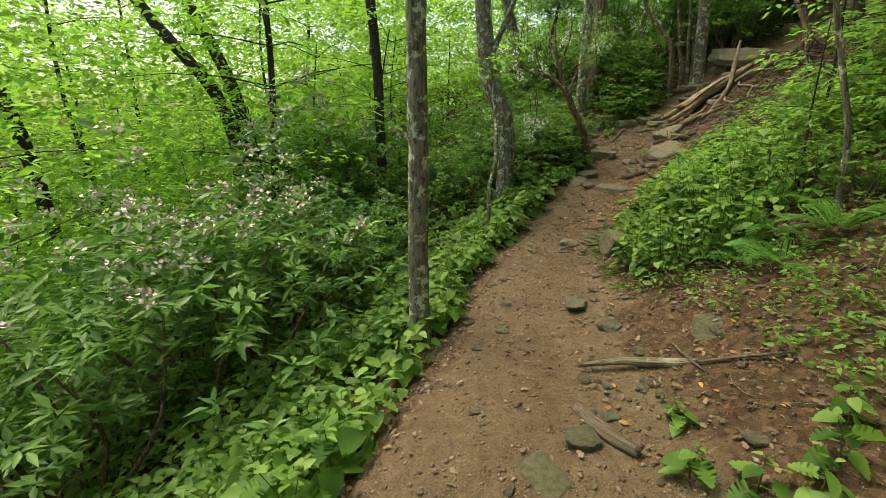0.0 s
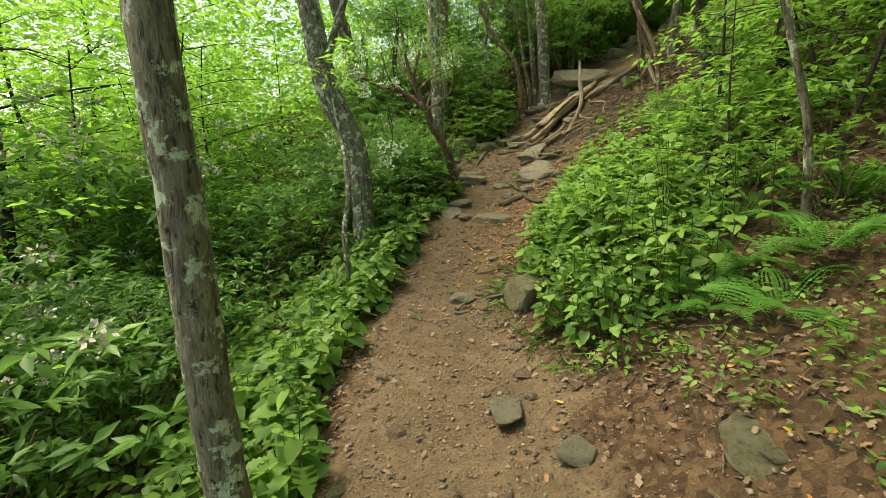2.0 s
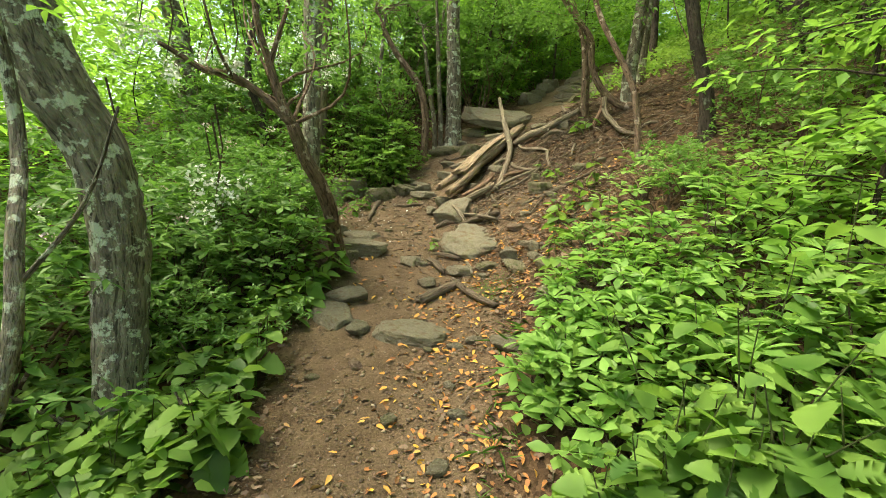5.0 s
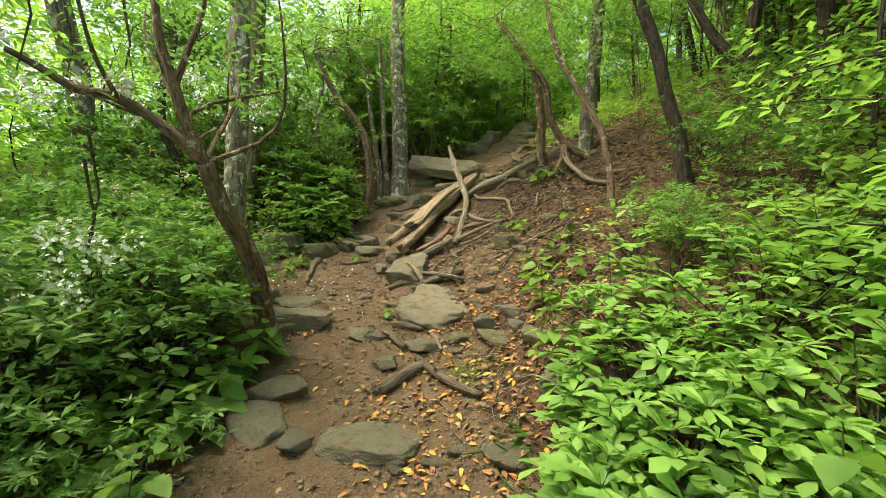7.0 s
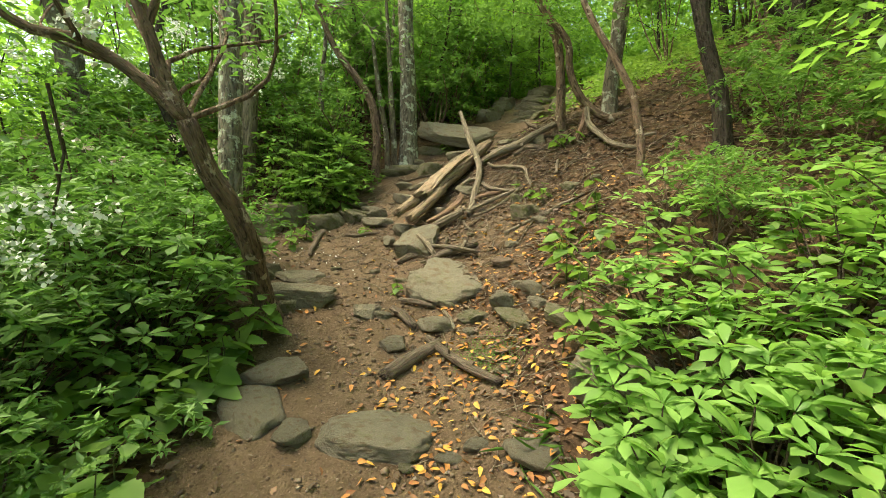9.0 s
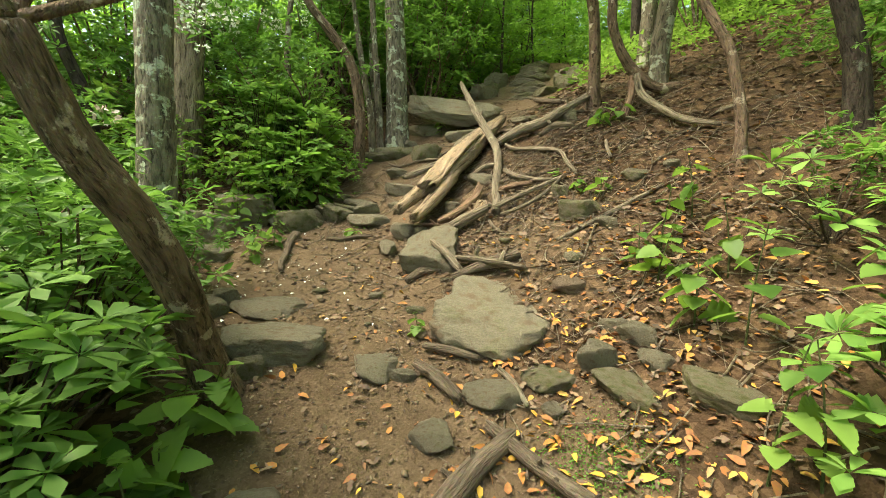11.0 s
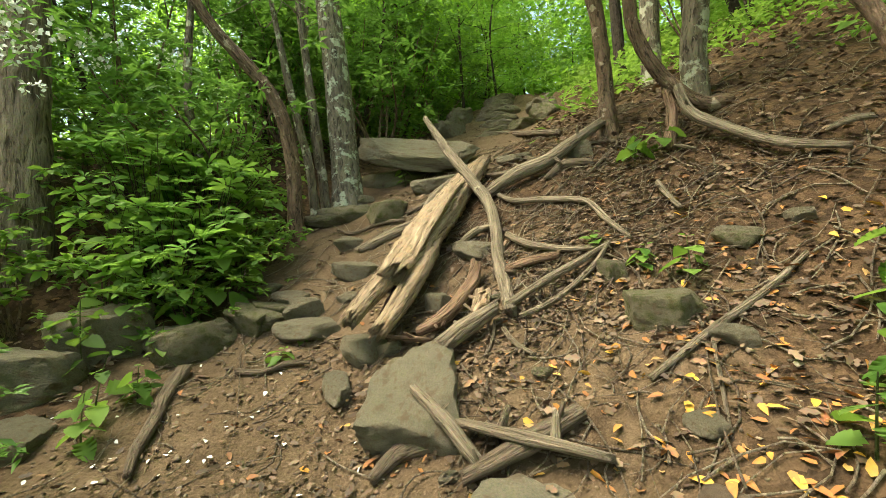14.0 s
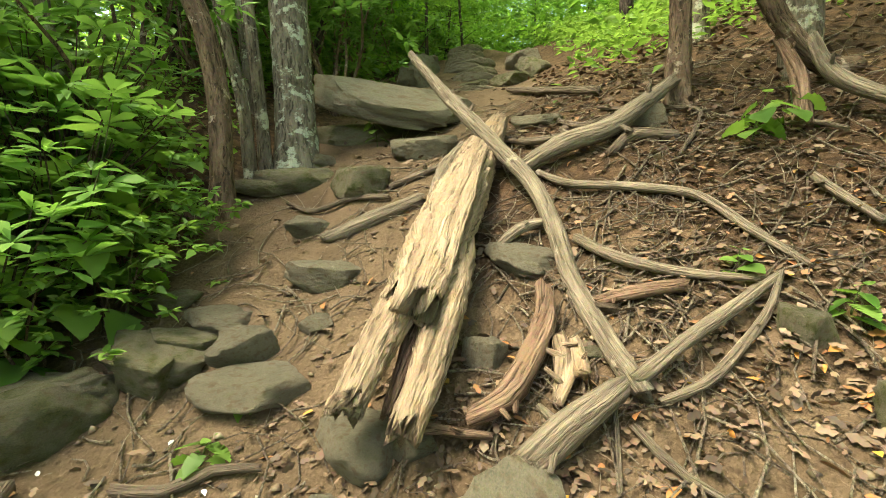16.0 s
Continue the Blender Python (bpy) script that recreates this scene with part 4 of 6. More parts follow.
branch("dead_branch", [(5.77, 9.04, 2.36), (5.67, 8.88, 2.30), (5.64, 8.63, 2.28), (5.59, 8.35, 2.24), (5.42, 8.18, 2.12), (5.31, 8.03, 2.02)], (0.02, 0.025, 0.025, 0.022, 0.02, 0.012), DEADWOOD, "long thin grey branch across the bank", 116, "branch")
branch("dead_branch", [(5.37, 8.76, 2.07), (5.27, 8.57, 2.01), (5.26, 8.39, 1.98), (5.24, 8.14, 1.98)], (0.025, 0.025, 0.02, 0.012), DEADWOOD, "straight grey dead branch on leaf litter", 117, "branch")
branch("dead_branch", [(5.24, 8.12, 2.00), (5.12, 8.23, 1.92), (4.98, 8.36, 1.83), (4.85, 8.47, 1.74)], (0.014, 0.024, 0.026, 0.026), DEADWOOD, "grey dead branch leaning towards the log", 118, "branch")
branch("dead_branch", [(5.24, 8.12, 2.01), (5.15, 8.15, 1.92), (5.03, 8.23, 1.81), (4.91, 8.32, 1.73), (4.85, 8.41, 1.69)], (0.01, 0.016, 0.018, 0.018, 0.014), DEADWOOD, "forked thin grey dead branch", 119, "branch")
branch("dead_branch", [(5.21, 8.37, 1.95), (5.14, 8.52, 1.92), (5.12, 8.63, 1.88)], (0.025, 0.03, 0.025), ROTTEN, "short brown dead branch", 120, "branch")
branch("rotten_wood", [(5.07, 8.80, 1.92), (5.00, 8.77, 1.84), (4.85, 8.78, 1.73), (4.72, 8.81, 1.65), (4.66, 8.88, 1.61)], (0.035, 0.045, 0.045, 0.045, 0.03), ROTTEN, "bent pinkish-brown piece of rotten wood", 121, "log")
branch("rotten_wood", [(4.63, 9.04, 1.57), (4.62, 8.92, 1.58), (4.67, 8.82, 1.57)], (0.025, 0.045, 0.03), ROTTEN, "hollow curl of rotten bark beside the log", 122, "log", flat=0.4)
branch("dead_branch", [(4.58, 8.69, 1.57), (4.67, 8.62, 1.64), (4.79, 8.51, 1.73)], (0.05, 0.055, 0.04), DEADWOOD, "thick broken grey branch end", 123, "branch")
branch("bark_piece", [(4.97, 8.72, 1.79), (4.88, 8.67, 1.72), (4.80, 8.67, 1.65)], (0.03, 0.05, 0.03), PALEWOOD, "shredded pale bark chunk", 124, "bark", flat=0.4)
branch("bark_piece", [(4.98, 8.67, 1.78), (4.86, 8.62, 1.72)], (0.025, 0.03), PALEWOOD, "narrow pale bark strip", 125, "bark")
branch("dead_branch", [(4.78, 8.47, 1.64), (4.71, 8.37, 1.59), (4.69, 8.27, 1.56)], (0.014, 0.016, 0.01), DEADWOOD, "thin dead branch pointing down the bank", 126, "branch")
branch("tree_root", [(4.15, 9.70, 1.43), (4.23, 9.58, 1.42), (4.31, 9.52, 1.45), (4.38, 9.40, 1.46)], (0.02, 0.022, 0.02, 0.012), ROOTWOOD, "shallow pale root across the path", 127, "root")
branch("twig", [(4.79, 8.52, 1.67), (4.73, 8.50, 1.59), (4.63, 8.48, 1.54)], (0.009, 0.008, 0.007), DEADWOOD, "thin upright dead twig", 128, "twig")
branch("dead_branch", [(5.28, 9.05, 2.02), (5.35, 8.98, 2.10), (5.43, 8.88, 2.13)], (0.025, 0.028, 0.02), DEADWOOD, "short dead branch behind the log", 129, "branch")
branch("dead_branch", [(5.67, 7.98, 2.31), (5.55, 7.91, 2.23), (5.45, 7.84, 2.16)], (0.02, 0.018, 0.015), DEADWOOD, "grey dead branch lying on the bank", 130, "branch")
branch("twig", [(5.98, 8.03, 2.55), (5.97, 7.94, 2.55), (5.95, 7.83, 2.51)], (0.01, 0.014, 0.01), DEADWOOD, "crooked grey twig on the bank", 131, "twig")
branch("tree_root", [(7.71, 9.92, 3.27), (7.16, 9.43, 3.09), (6.59, 8.90, 2.91)], (0.03, 0.035, 0.03), ROOTWOOD, "long root stretched over the path", 132, "root")
branch("tree_root", [(6.29, 9.08, 2.69), (6.12, 8.84, 2.63), (6.11, 8.76, 2.66)], (0.02, 0.025, 0.02), ROOTWOOD, "grey root among stones", 133, "root")
branch("tree_root", [(6.09, 9.31, 2.56), (5.97, 9.08, 2.54), (6.04, 8.97, 2.57)], (0.02, 0.028, 0.02), ROOTWOOD, "grey root behind the log", 134, "root")
branch("tree_root", [(6.27, 8.47, 2.71), (6.20, 8.63, 2.70), (6.36, 8.86, 2.76)], (0.014, 0.018, 0.014), ROOTWOOD, "thin grey root on the bank", 135, "root")
branch("tree_root", [(3.02, 7.34, 0.76), (3.25, 7.35, 0.82), (3.42, 7.32, 0.88)], (0.05, 0.055, 0.04), ROOTWOOD, "broad worn root in the middle of the path", 136, "root")
branch("tree_root", [(3.42, 7.43, 0.89), (3.36, 7.12, 0.85), (3.33, 6.92, 0.84), (3.33, 6.75, 0.83)], (0.03, 0.035, 0.035, 0.025), ROOTWOOD, "straight exposed root across the path", 137, "root")
branch("tree_root", [(3.49, 7.93, 0.99), (3.49, 7.77, 0.96), (3.46, 7.62, 0.92)], (0.025, 0.04, 0.03), ROOTWOOD, "short rounded root on the path", 138, "root")
branch("tree_root", [(3.62, 8.00, 1.03), (3.66, 7.86, 1.03), (3.70, 7.70, 1.02)], (0.02, 0.025, 0.02), ROOTWOOD, "short root under the great rock", 139, "root")
branch("twig", [(3.69, 7.58, 1.01), (3.64, 7.45, 0.98), (3.58, 7.35, 0.94)], (0.014, 0.018, 0.012), DEADWOOD, "forked twig among the stones", 140, "twig")
branch("tree_root", [(2.81, 8.35, 1.02), (2.63, 8.42, 1.02), (2.44, 8.52, 1.05)], (0.03, 0.025, 0.02), BARK_RED, "brown laurel root beside the trunk", 141, "root")
branch("twig", [(1.89, 5.64, 0.33), (2.09, 5.61, 0.35), (2.23, 5.64, 0.39)], (0.01, 0.012, 0.01), DEADWOOD, "thin twig on the path", 142, "twig")
branch("twig", [(1.42, 4.99, 0.24), (1.51, 5.04, 0.27)], (0.018, 0.014), DEADWOOD, "short twig against a stone", 143, "twig")
branch("tree_root", [(1.73, 5.06, 0.27), (1.92, 4.99, 0.31)], (0.018, 0.02), ROOTWOOD, "short root at the path edge", 144, "root")
branch("twig", [(1.57, 2.67, 0.27), (1.56, 2.49, 0.28), (1.59, 2.28, 0.28)], (0.008, 0.009, 0.006), DEADWOOD, "thin twig on the leaf litter", 145, "twig")
branch("twig", [(1.59, 2.39, 0.29), (1.81, 2.26, 0.41), (1.98, 2.16, 0.49)], (0.012, 0.014, 0.01), DEADWOOD, "long curved twig on the leaf litter", 146, "twig")
branch("tree_root", [(0.78, 2.21, 0.10), (0.88, 1.94, 0.12), (0.97, 1.79, 0.14)], (0.04, 0.05, 0.04), ROOTWOOD, "knobbly root in the path", 147, "root")
branch("dead_branch", [(0.43, 7.83, 0.37), (0.66, 7.43, 0.38), (0.93, 6.99, 0.34)], (0.02, 0.02, 0.014), BARK, "grey dead branch in the undergrowth", 148, "branch")
branch("dead_branch", [(1.24, 7.05, 0.53), (1.28, 6.73, 0.48), (1.35, 6.38, 0.36)], (0.012, 0.012, 0.008), BARK, "thin dead stem in the undergrowth", 149, "branch")
branch("dead_branch", [(0.92, 2.62, 0.13), (1.15, 2.6, 0.17), (1.45, 2.5, 0.22), (1.75, 2.4, 0.27)], (.018, .032, .04, .03), DEADWOOD, "smooth grey dead branch half buried across the path", 99, "branch")


# --- green things ---
def serrated_leaf(name, mat, teeth=7, heart=0.1):
    """One large leaf of unit length: toothed margin, sunken midrib, drooping tip."""
    rows = []
    for k in range(teeth + 1):
        u = k / teeth
        w = 0.5 * (np.sin(np.pi * min(1, u ** 0.62 * 0.98 + 0.02)) ** 0.9) if 0 < k < teeth else 0.0
        rows.append((u, w))
    v, f = [], []
    for u, w in rows:
        z = -0.16 * u * u
        v.append((u, 0, z - 0.02))
        v += [(u - heart * (1 - u) * 0.8, s * w, z + 0.05 * np.sin(u * 3.14)) for s in (1, -1)]
        v += [(u + 0.5 / teeth, s * w * 0.86, z + 0.03) for s in (1, -1)]
    for k in range(teeth):
        a, b = 5 * k, 5 * (k + 1)
        f += [(a, a + 3, a + 1), (a, b, a + 3), (b, b + 1, a + 3), (a, a + 2, a + 4), (a, a + 4, b), (b, a + 4, b + 2)]
    return fast_mesh(name, np.array(v), np.array(f), mat)


def herb_sprays(rng, height, size):
    """Leaves in crossed pairs up one stem: base, way, normal, length, breadth."""
    P, D, N, L, W = [], [], [], [], []
    lean = rng.normal(0, 0.12, 2)
    k = rng.integers(4, 7)
    turn = rng.uniform(0, 6.28)
    for n in range(k):
        u = 0.3 + 0.7 * n / (k - 1)
        for s in (0, np.pi):
            a = turn + n * 1.57 + s + rng.normal(0, 0.25)
            big = size * (0.55 + 0.75 * np.sin(np.pi * min(1, u * 0.82 + 0.1))) * rng.uniform(0.75, 1.15)
            if n == k - 1:
                big *= 0.6
            d = np.array([np.cos(a), np.sin(a), rng.normal(-0.34 + 0.5 * (n == k - 1), 0.24)])
            base = np.array([lean[0] * height * u * u, lean[1] * height * u * u, height * u])
            P.append(base + d * np.array([1, 1, 0.3]) * 0.22 * big)
            D.append(d)
            N.append(np.array([0, 0, 1]) + rng.normal(0, 0.3, 3))
            L.append(big)
            W.append(big * rng.uniform(0.72, 0.95))
    stem = np.array([(lean[0] * height * u * u, lean[1] * height * u * u, height * u) for u in (0, .35, .7, 1)])
    return [np.array(a) for a in (P, D, N, L, W)], stem


def turned(sprays, m3, move, grow=1.0):
    P, D, N, L, W = sprays
    return P @ m3.T * grow + move, D @ m3.T, N @ m3.T, L * grow, W * grow


def joined(list_of_sprays):
    return [np.concatenate([s[k] for s in list_of_sprays]) for k in range(5)]


def spin(a):
    c, s = np.cos(a), np.sin(a)
    return np.array([(c, -s, 0), (s, c, 0), (0, 0, 1)])


green = np.random.default_rng(42)
LEAF_SHAPES = [serrated_leaf("leaf", HERB_EACH, 7, h) for h in (0.05, 0.14, 0.22)]


def leaf_pose(p, d, n, length, breadth):
    d = unit(d)
    s = unit(np.cross(n, d))
    n = np.cross(d, s)
    m = np.eye(4)
    m[:3, 0], m[:3, 1], m[:3, 2], m[:3, 3] = d * length, s * breadth, n * length, p
    return Matrix(m.tolist())


def herb_plant(x, y, height, size, label, group, name="herb_plant"):
    """A plant near the path: a stem, and every leaf by itself."""
    root = thing(name, on(x, y, -0.02), label, "plant", group)
    sprays, stem = herb_sprays(green, height, size)
    part("stem", tubes("stem", [(stem, (.005, .004, .003, .002))], STEM, 5), root)
    for row in zip(*sprays):
        ob = part("leaf", LEAF_SHAPES[green.integers(3)], root)
        ob.matrix_basis = leaf_pose(*row)


# thick border on the downhill side of the path
n = 0
while n < 205:
    y = green.uniform(1.1, 7.3)
    x = left_edge(y) - 0.08 - abs(green.normal(0, 0.85 if y < 3.5 else 0.65))
    herb_plant(x, y, green.uniform(0.25, 0.5), green.uniform(0.11, 0.16), "leafy green herb with toothed heart-shaped leaves bordering the path", "herbs bordering the path")
    n += 1
# the bank on the uphill side
n = 0
while n < 120:
    y = green.uniform(3.5, 5.15)
    x = right_edge(y) + 0.08 + abs(green.normal(0, 0.75))
    if (x - 1.98) ** 2 + (y - 4.75) ** 2 < 0.14:
        x += 0.5
    up = min(1.0, (x - right_edge(y)) / 0.9)
    big = np.interp(y, (3.3, 4.0, 4.6), (0.055, 0.075, 0.12)) * green.uniform(0.8, 1.25)
    herb_plant(x, y, green.uniform(0.25, 0.5) + 0.4 * up * green.uniform(0.3, 1), big, "bright green broad-leaved herb on the bank above the path", "herbs on the bank")
    n += 1
# scattered young plants by the rocks and the log
for x, y, h, s in ((4.97, 7.13, .4, .09), (4.7, 7.21, .38, .09), (4.44, 7.14, .3, .1), (4.18, 6.9, .35, .11), (4.54, 6.85, .4, .11), (4.1, 6.7, .5, .1), (3.62, 6.43, .45, .08), (3.6, 6.55, .5, .085),
                   (3.72, 6.3, .4, .08), (3.73, 6.2, .3, .08), (4.07, 6.32, .45, .085), (4.53, 7.27, .25, .08), (2.5, 8.08, .35, .13), (2.32, 7.86, .3, .14), (2.2, 7.75, .28, .13), (2.62, 8.15, .3, .12), (2.05, 7.6, .3, .13), (1.9, 7.75, .4, .13), (2.0, 7.9, .45, .12), (2.42, 7.98, .22, .12)):
    herb_plant(x, y, h, s, "young green plant with broad toothed leaves among leaf litter", "young plants by the rocks")
for x, y, h, s in ((5.3, 8.22, .1, .06), (5.18, 7.97, .12, .07), (4.53, 9.66, .05, .06), (4.32, 9.58, .1, .07), (3.7, 8.12, .14, .06), (6.0, 8.0, .2, .1), (5.9, 8.15, .22, .1), (5.1, 7.75, .2, .08),
                   (1.13, 1.61, .2, .09), (1.32, 1.44, .22, .1), (1.65, 1.45, .25, .1), (1.27, 1.96, .15, .08), (1.5, 1.35, .2, .1), (1.8, 1.6, .25, .1), (3.9, 7.2, .12, .05), (3.95, 10.1, .25, .08), (3.75, 9.85, .2, .08), (3.6, 9.9, .3, .09), (3.5, 9.7, .25, .08), (4.2, 10.3, .35, .1), (3.9, 10.4, .45, .1), (3.65, 10.3, .45, .1)):
    herb_plant(x, y, h, s, "small green seedling rising from leaf litter", "seedlings on the ground", "seedling")
for x, y, h, s in ((4.52, 10.67, .7, .14), (4.24, 10.5, .6, .14), (4.62, 10.51, .6, .13), (4.5, 10.3, .45, .14), (4.3, 10.75, .8, .13), (4.15, 10.35, .5, .13), (4.75, 10.8, .8, .12), (4.4, 10.9, .9, .12), (4.62, 11.0, .9, .12), (4.0, 10.6, .7, .14), (3.95, 10.9, .9, .13), (4.2, 11.1, 1.0, .13), (4.5, 11.3, 1.1, .12), (4.8, 11.2, 1.0, .12), (4.95, 10.75, .7, .11), (4.35, 10.6, .65, .13), (4.6, 10.75, .75, .13), (4.1, 10.75, .8, .13), (4.9, 11.0, .9, .11), (4.25, 10.85, 1.1, .13), (4.5, 10.55, .9, .14), (4.65, 10.9, 1.15, .12), (4.0, 10.45, .7, .14), (4.35, 10.4, .7, .14), (4.75, 10.6, .8, .12), (3.85, 10.7, .8, .13), (4.55, 11.15, 1.2, .12), (4.3, 11.2, 1.2, .12), (6.35, 10.45, .3, .08)):
    herb_plant(x, y, h, s, "tall leafy green plant beside mossy stones", "plants beside the mossy stones")


# azaleas: branching stems that end in whorls of leaves
def whorl_mesh(seed, mat=WHORL):
    rng = np.random.default_rng(seed)
    k = 7
    a = np.arange(k) * 2 * np.pi / k + rng.normal(0, 0.2, k)
    D = np.stack([np.cos(a), np.sin(a), rng.normal(0.12, 0.14, k)], 1)
    L = rng.uniform(0.75, 1.1, k)
    s = (D * 0.06, D, np.tile([0, 0, 1.0], (k, 1)) + rng.normal(0, 0.12, (k, 3)), L, L * rng.uniform(0.62, 0.78, k))
    b = (D[:3] * 0.04, D[:3] * np.array([1, 1, 0]) + np.array([0, 0, 0.9]), D[:3] * -1.0, L[:3] * 0.5, L[:3] * 0.3)
    return leaves("leaf_whorl", joined([s, b]), OBOVATE, mat)


WHORLS = [whorl_mesh(s) for s in range(4)]


DARK_WHORLS = [whorl_mesh(s + 10, LAUREL) for s in range(4)]


def azalea(x, y, height, spread, count, size, shapes=WHORLS, label="low azalea shrub with whorls of smooth bright green leaves", group="azalea shrubs on the bank"):
    root = thing("azalea_shrub" if shapes is WHORLS else "rhododendron_shrub", on(x, y, -0.03), label, "shrub", group)
    paths = []
    for k in range(count):
        a, r = green.uniform(0, 6.28), spread * np.sqrt(green.uniform(0.02, 1))
        tip = np.array([r * np.cos(a), r * np.sin(a), height * green.uniform(0.55, 1.0) * (1 - 0.25 * (r / spread) ** 2)])
        tip[2] += ground(x + tip[0], y + tip[1]) - ground(x, y)
        mid = tip * np.array([.45, .45, .6]) + green.normal(0, 0.02, 3)
        paths.append((curve_through([(0, 0, 0), mid, tip], 6), np.linspace(.007, .0025, 6)))
        ob = part("leaf_whorl", shapes[k % 4], root)
        g = size * green.uniform(0.75, 1.2)
        ob.matrix_basis = pose(*tip, green.normal(0, 14), green.normal(0, 14), green.uniform(0, 360)) @ Matrix.Scale(g, 4)
    part("stem", tubes("stem", paths, TWIG, 4), root)


for x, y, h, s, c in ((3.15, 5.45, .42, .4, 26), (3.0, 5.85, .36, .32, 20), (3.55, 5.75, .45, .42, 26), (3.35, 5.1, .45, .4, 24), (2.75, 5.35, .32, .28, 16), (3.95, 5.5, .5, .45, 24), (3.75, 6.15, .4, .35, 18),
                      (3.0, 5.55, .4, .3, 20), (3.4, 5.9, .42, .35, 20), (2.8, 5.75, .32, .25, 14), (4.4, 6.1, .4, .4, 11), (4.4, 5.3, .5, .45, 22), (2.9, 4.9, .4, .3, 16), (4.8, 6.5, .4, .4, 9), (3.8, 4.8, .5, .45, 22)):
    azalea(x, y, h * 1.15, s, int(c * 1.5), .125)


for x, y, h, s in ((2.05, 8.15, .8, .45), (1.75, 8.6, 1.0, .5), (2.3, 8.8, .9, .45), (1.35, 7.95, .8, .5), (1.55, 9.2, 1.1, .5)):
    azalea(x, y, h, s, 40, .13, DARK_WHORLS, "dark green rhododendron shrub with whorls of leathery leaves", "rhododendrons beside the path")


for x, y, h, s in ((4.5, 10.75, .95, .42), (4.2, 10.6, .75, .4), (4.65, 11.15, 1.15, .45), (4.25, 11.1, 1.1, .45)):
    azalea(x, y, h, s, 46, .13, label="leafy bright green shrub beside mossy stones", group="shrubs beside the mossy stones")


# ferns
def frond_mesh(seed):
    rng = np.random.default_rng(seed)
    P, D, N, L, W = [], [], [], [], []
    for k in range(26):
        u = 0.12 + 0.88 * k / 25
        c = np.array([u * 0.9, 0, 0.38 * np.sin(u * 2.2) - 0.12 * u])
        w = 0.27 * np.sin(np.pi * min(1, u * 0.88 + 0.13)) ** 1.1 + 0.012
        for s in (1, -1):
            d = np.array([0.35, s, -0.12]) + rng.normal(0, 0.06, 3)
            for j in range(4):
                q = c + unit(d) * w * j / 4
                for t in (1, -1):
                    P.append(q), D.append(unit(d) * 0.6 + t * np.array([0.8, 0, 0.1])), N.append((0, 0.05, 1)), L.append(0.055 * (1 - j * 0.18) * (w / 0.27 + 0.3)), W.append(0.05 * (1 - j * 0.15))
    sp = [np.array(a, float) for a in (P, D, N, L, W)]
    return leaves("frond", sp, KITE, FERN)


FRONDS = [frond_mesh(s) for s in range(3)]
for x, y, g in ((3.1, 4.35, .6), (2.55, 3.75, .55), (2.85, 3.6, .6), (2.75, 4.05, .5), (2.45, 3.45, .5), (3.2, 3.9, .6), (2.6, 3.15, .55), (3.4, 4.7, .55), (3.0, 3.2, .6), (3.6, 4.2, .6), (2.35, 4.1, .45), (3.5, 3.4, .6)):
    root = thing("fern", on(x, y), "light green fern with arching feathery fronds on the bank", "fern", "ferns on the bank")
    for k in range(7):
        ob = part("frond", FRONDS[k % 3], root)
        ob.matrix_basis = pose(0, 0, 0, green.normal(0, 12), green.normal(-8, 12), k * 51 + green.uniform(-18, 18)) @ Matrix.Scale(g * green.uniform(.65, 1.0), 4)


# mountain laurel: dark evergreen shrubs, some in flower
def laurel_shrub(seed, bloom, height=1.25, count=1500, mat=LAUREL, leaf=.1, broad=.5, words="", wide=1.0):
    rng = np.random.default_rng(seed)
    root = thing("leafy_shrub" if words else "laurel_shrub", (0, 0, 0), words or "dark evergreen laurel shrub" + (" covered with pale pink flower clusters" if bloom else " with crooked bare lower stems"), "shrub", "leafy shrubs of the wood" if words else "laurel shrubs of the wood")
    tips, paths = [], []
    for k in range(6):
        a = rng.uniform(0, 6.28)
        r = rng.uniform(0.2, 0.85) * wide
        tip = np.array([r * np.cos(a), r * np.sin(a), height * rng.uniform(0.6, 1.0)])
        mid = tip * np.array([.5, .5, .5]) + rng.normal(0, 0.09, 3)
        part("stem", tubes("stem", [(curve_through([(0, 0, 0), mid, tip], 8), np.linspace(.022, .006, 8))], BARK_RED, 5), root)
        tips.append(tip)
    k = count // 11
    c = np.array(tips)[rng.integers(0, 6, k)] + rng.normal(0, 1, (k, 3)) * np.array([.32, .32, .24])
    pick = np.repeat(np.arange(k), 11)
    m = len(pick)
    a = rng.uniform(0, 6.28, m)
    D = np.stack([np.cos(a), np.sin(a), rng.normal(0.05, 0.4, m)], 1)
    L = rng.uniform(0.75, 1.25, m) * leaf
    sp = (c[pick] + D * 0.015 + rng.normal(0, 0.012, (m, 3)), D, np.array([0, 0, 1.0]) + rng.normal(0, 0.4, (m, 3)), L, L * broad)
    part("foliage", leaves("foliage", sp, KITE if mat is LAUREL else BROAD, mat), root)
    if bloom:
        top = c[np.argsort(-c[:, 2])][: int(k * bloom)]
        flowers = []
        for q in top:
            m = 26
            off = unit(rng.normal(size=(m, 3))) * np.array([.045, .045, .03])
            flowers.append((q + np.array([0, 0, .03]) + off, off + rng.normal(0, .02, (m, 3)), rng.normal(0, 1, (m, 3)), np.full(m, .028), np.full(m, .032)))
        part("blossom", leaves("blossom", joined(flowers), KITE, BLOSSOM), root, "pale pink blossom")
    return root


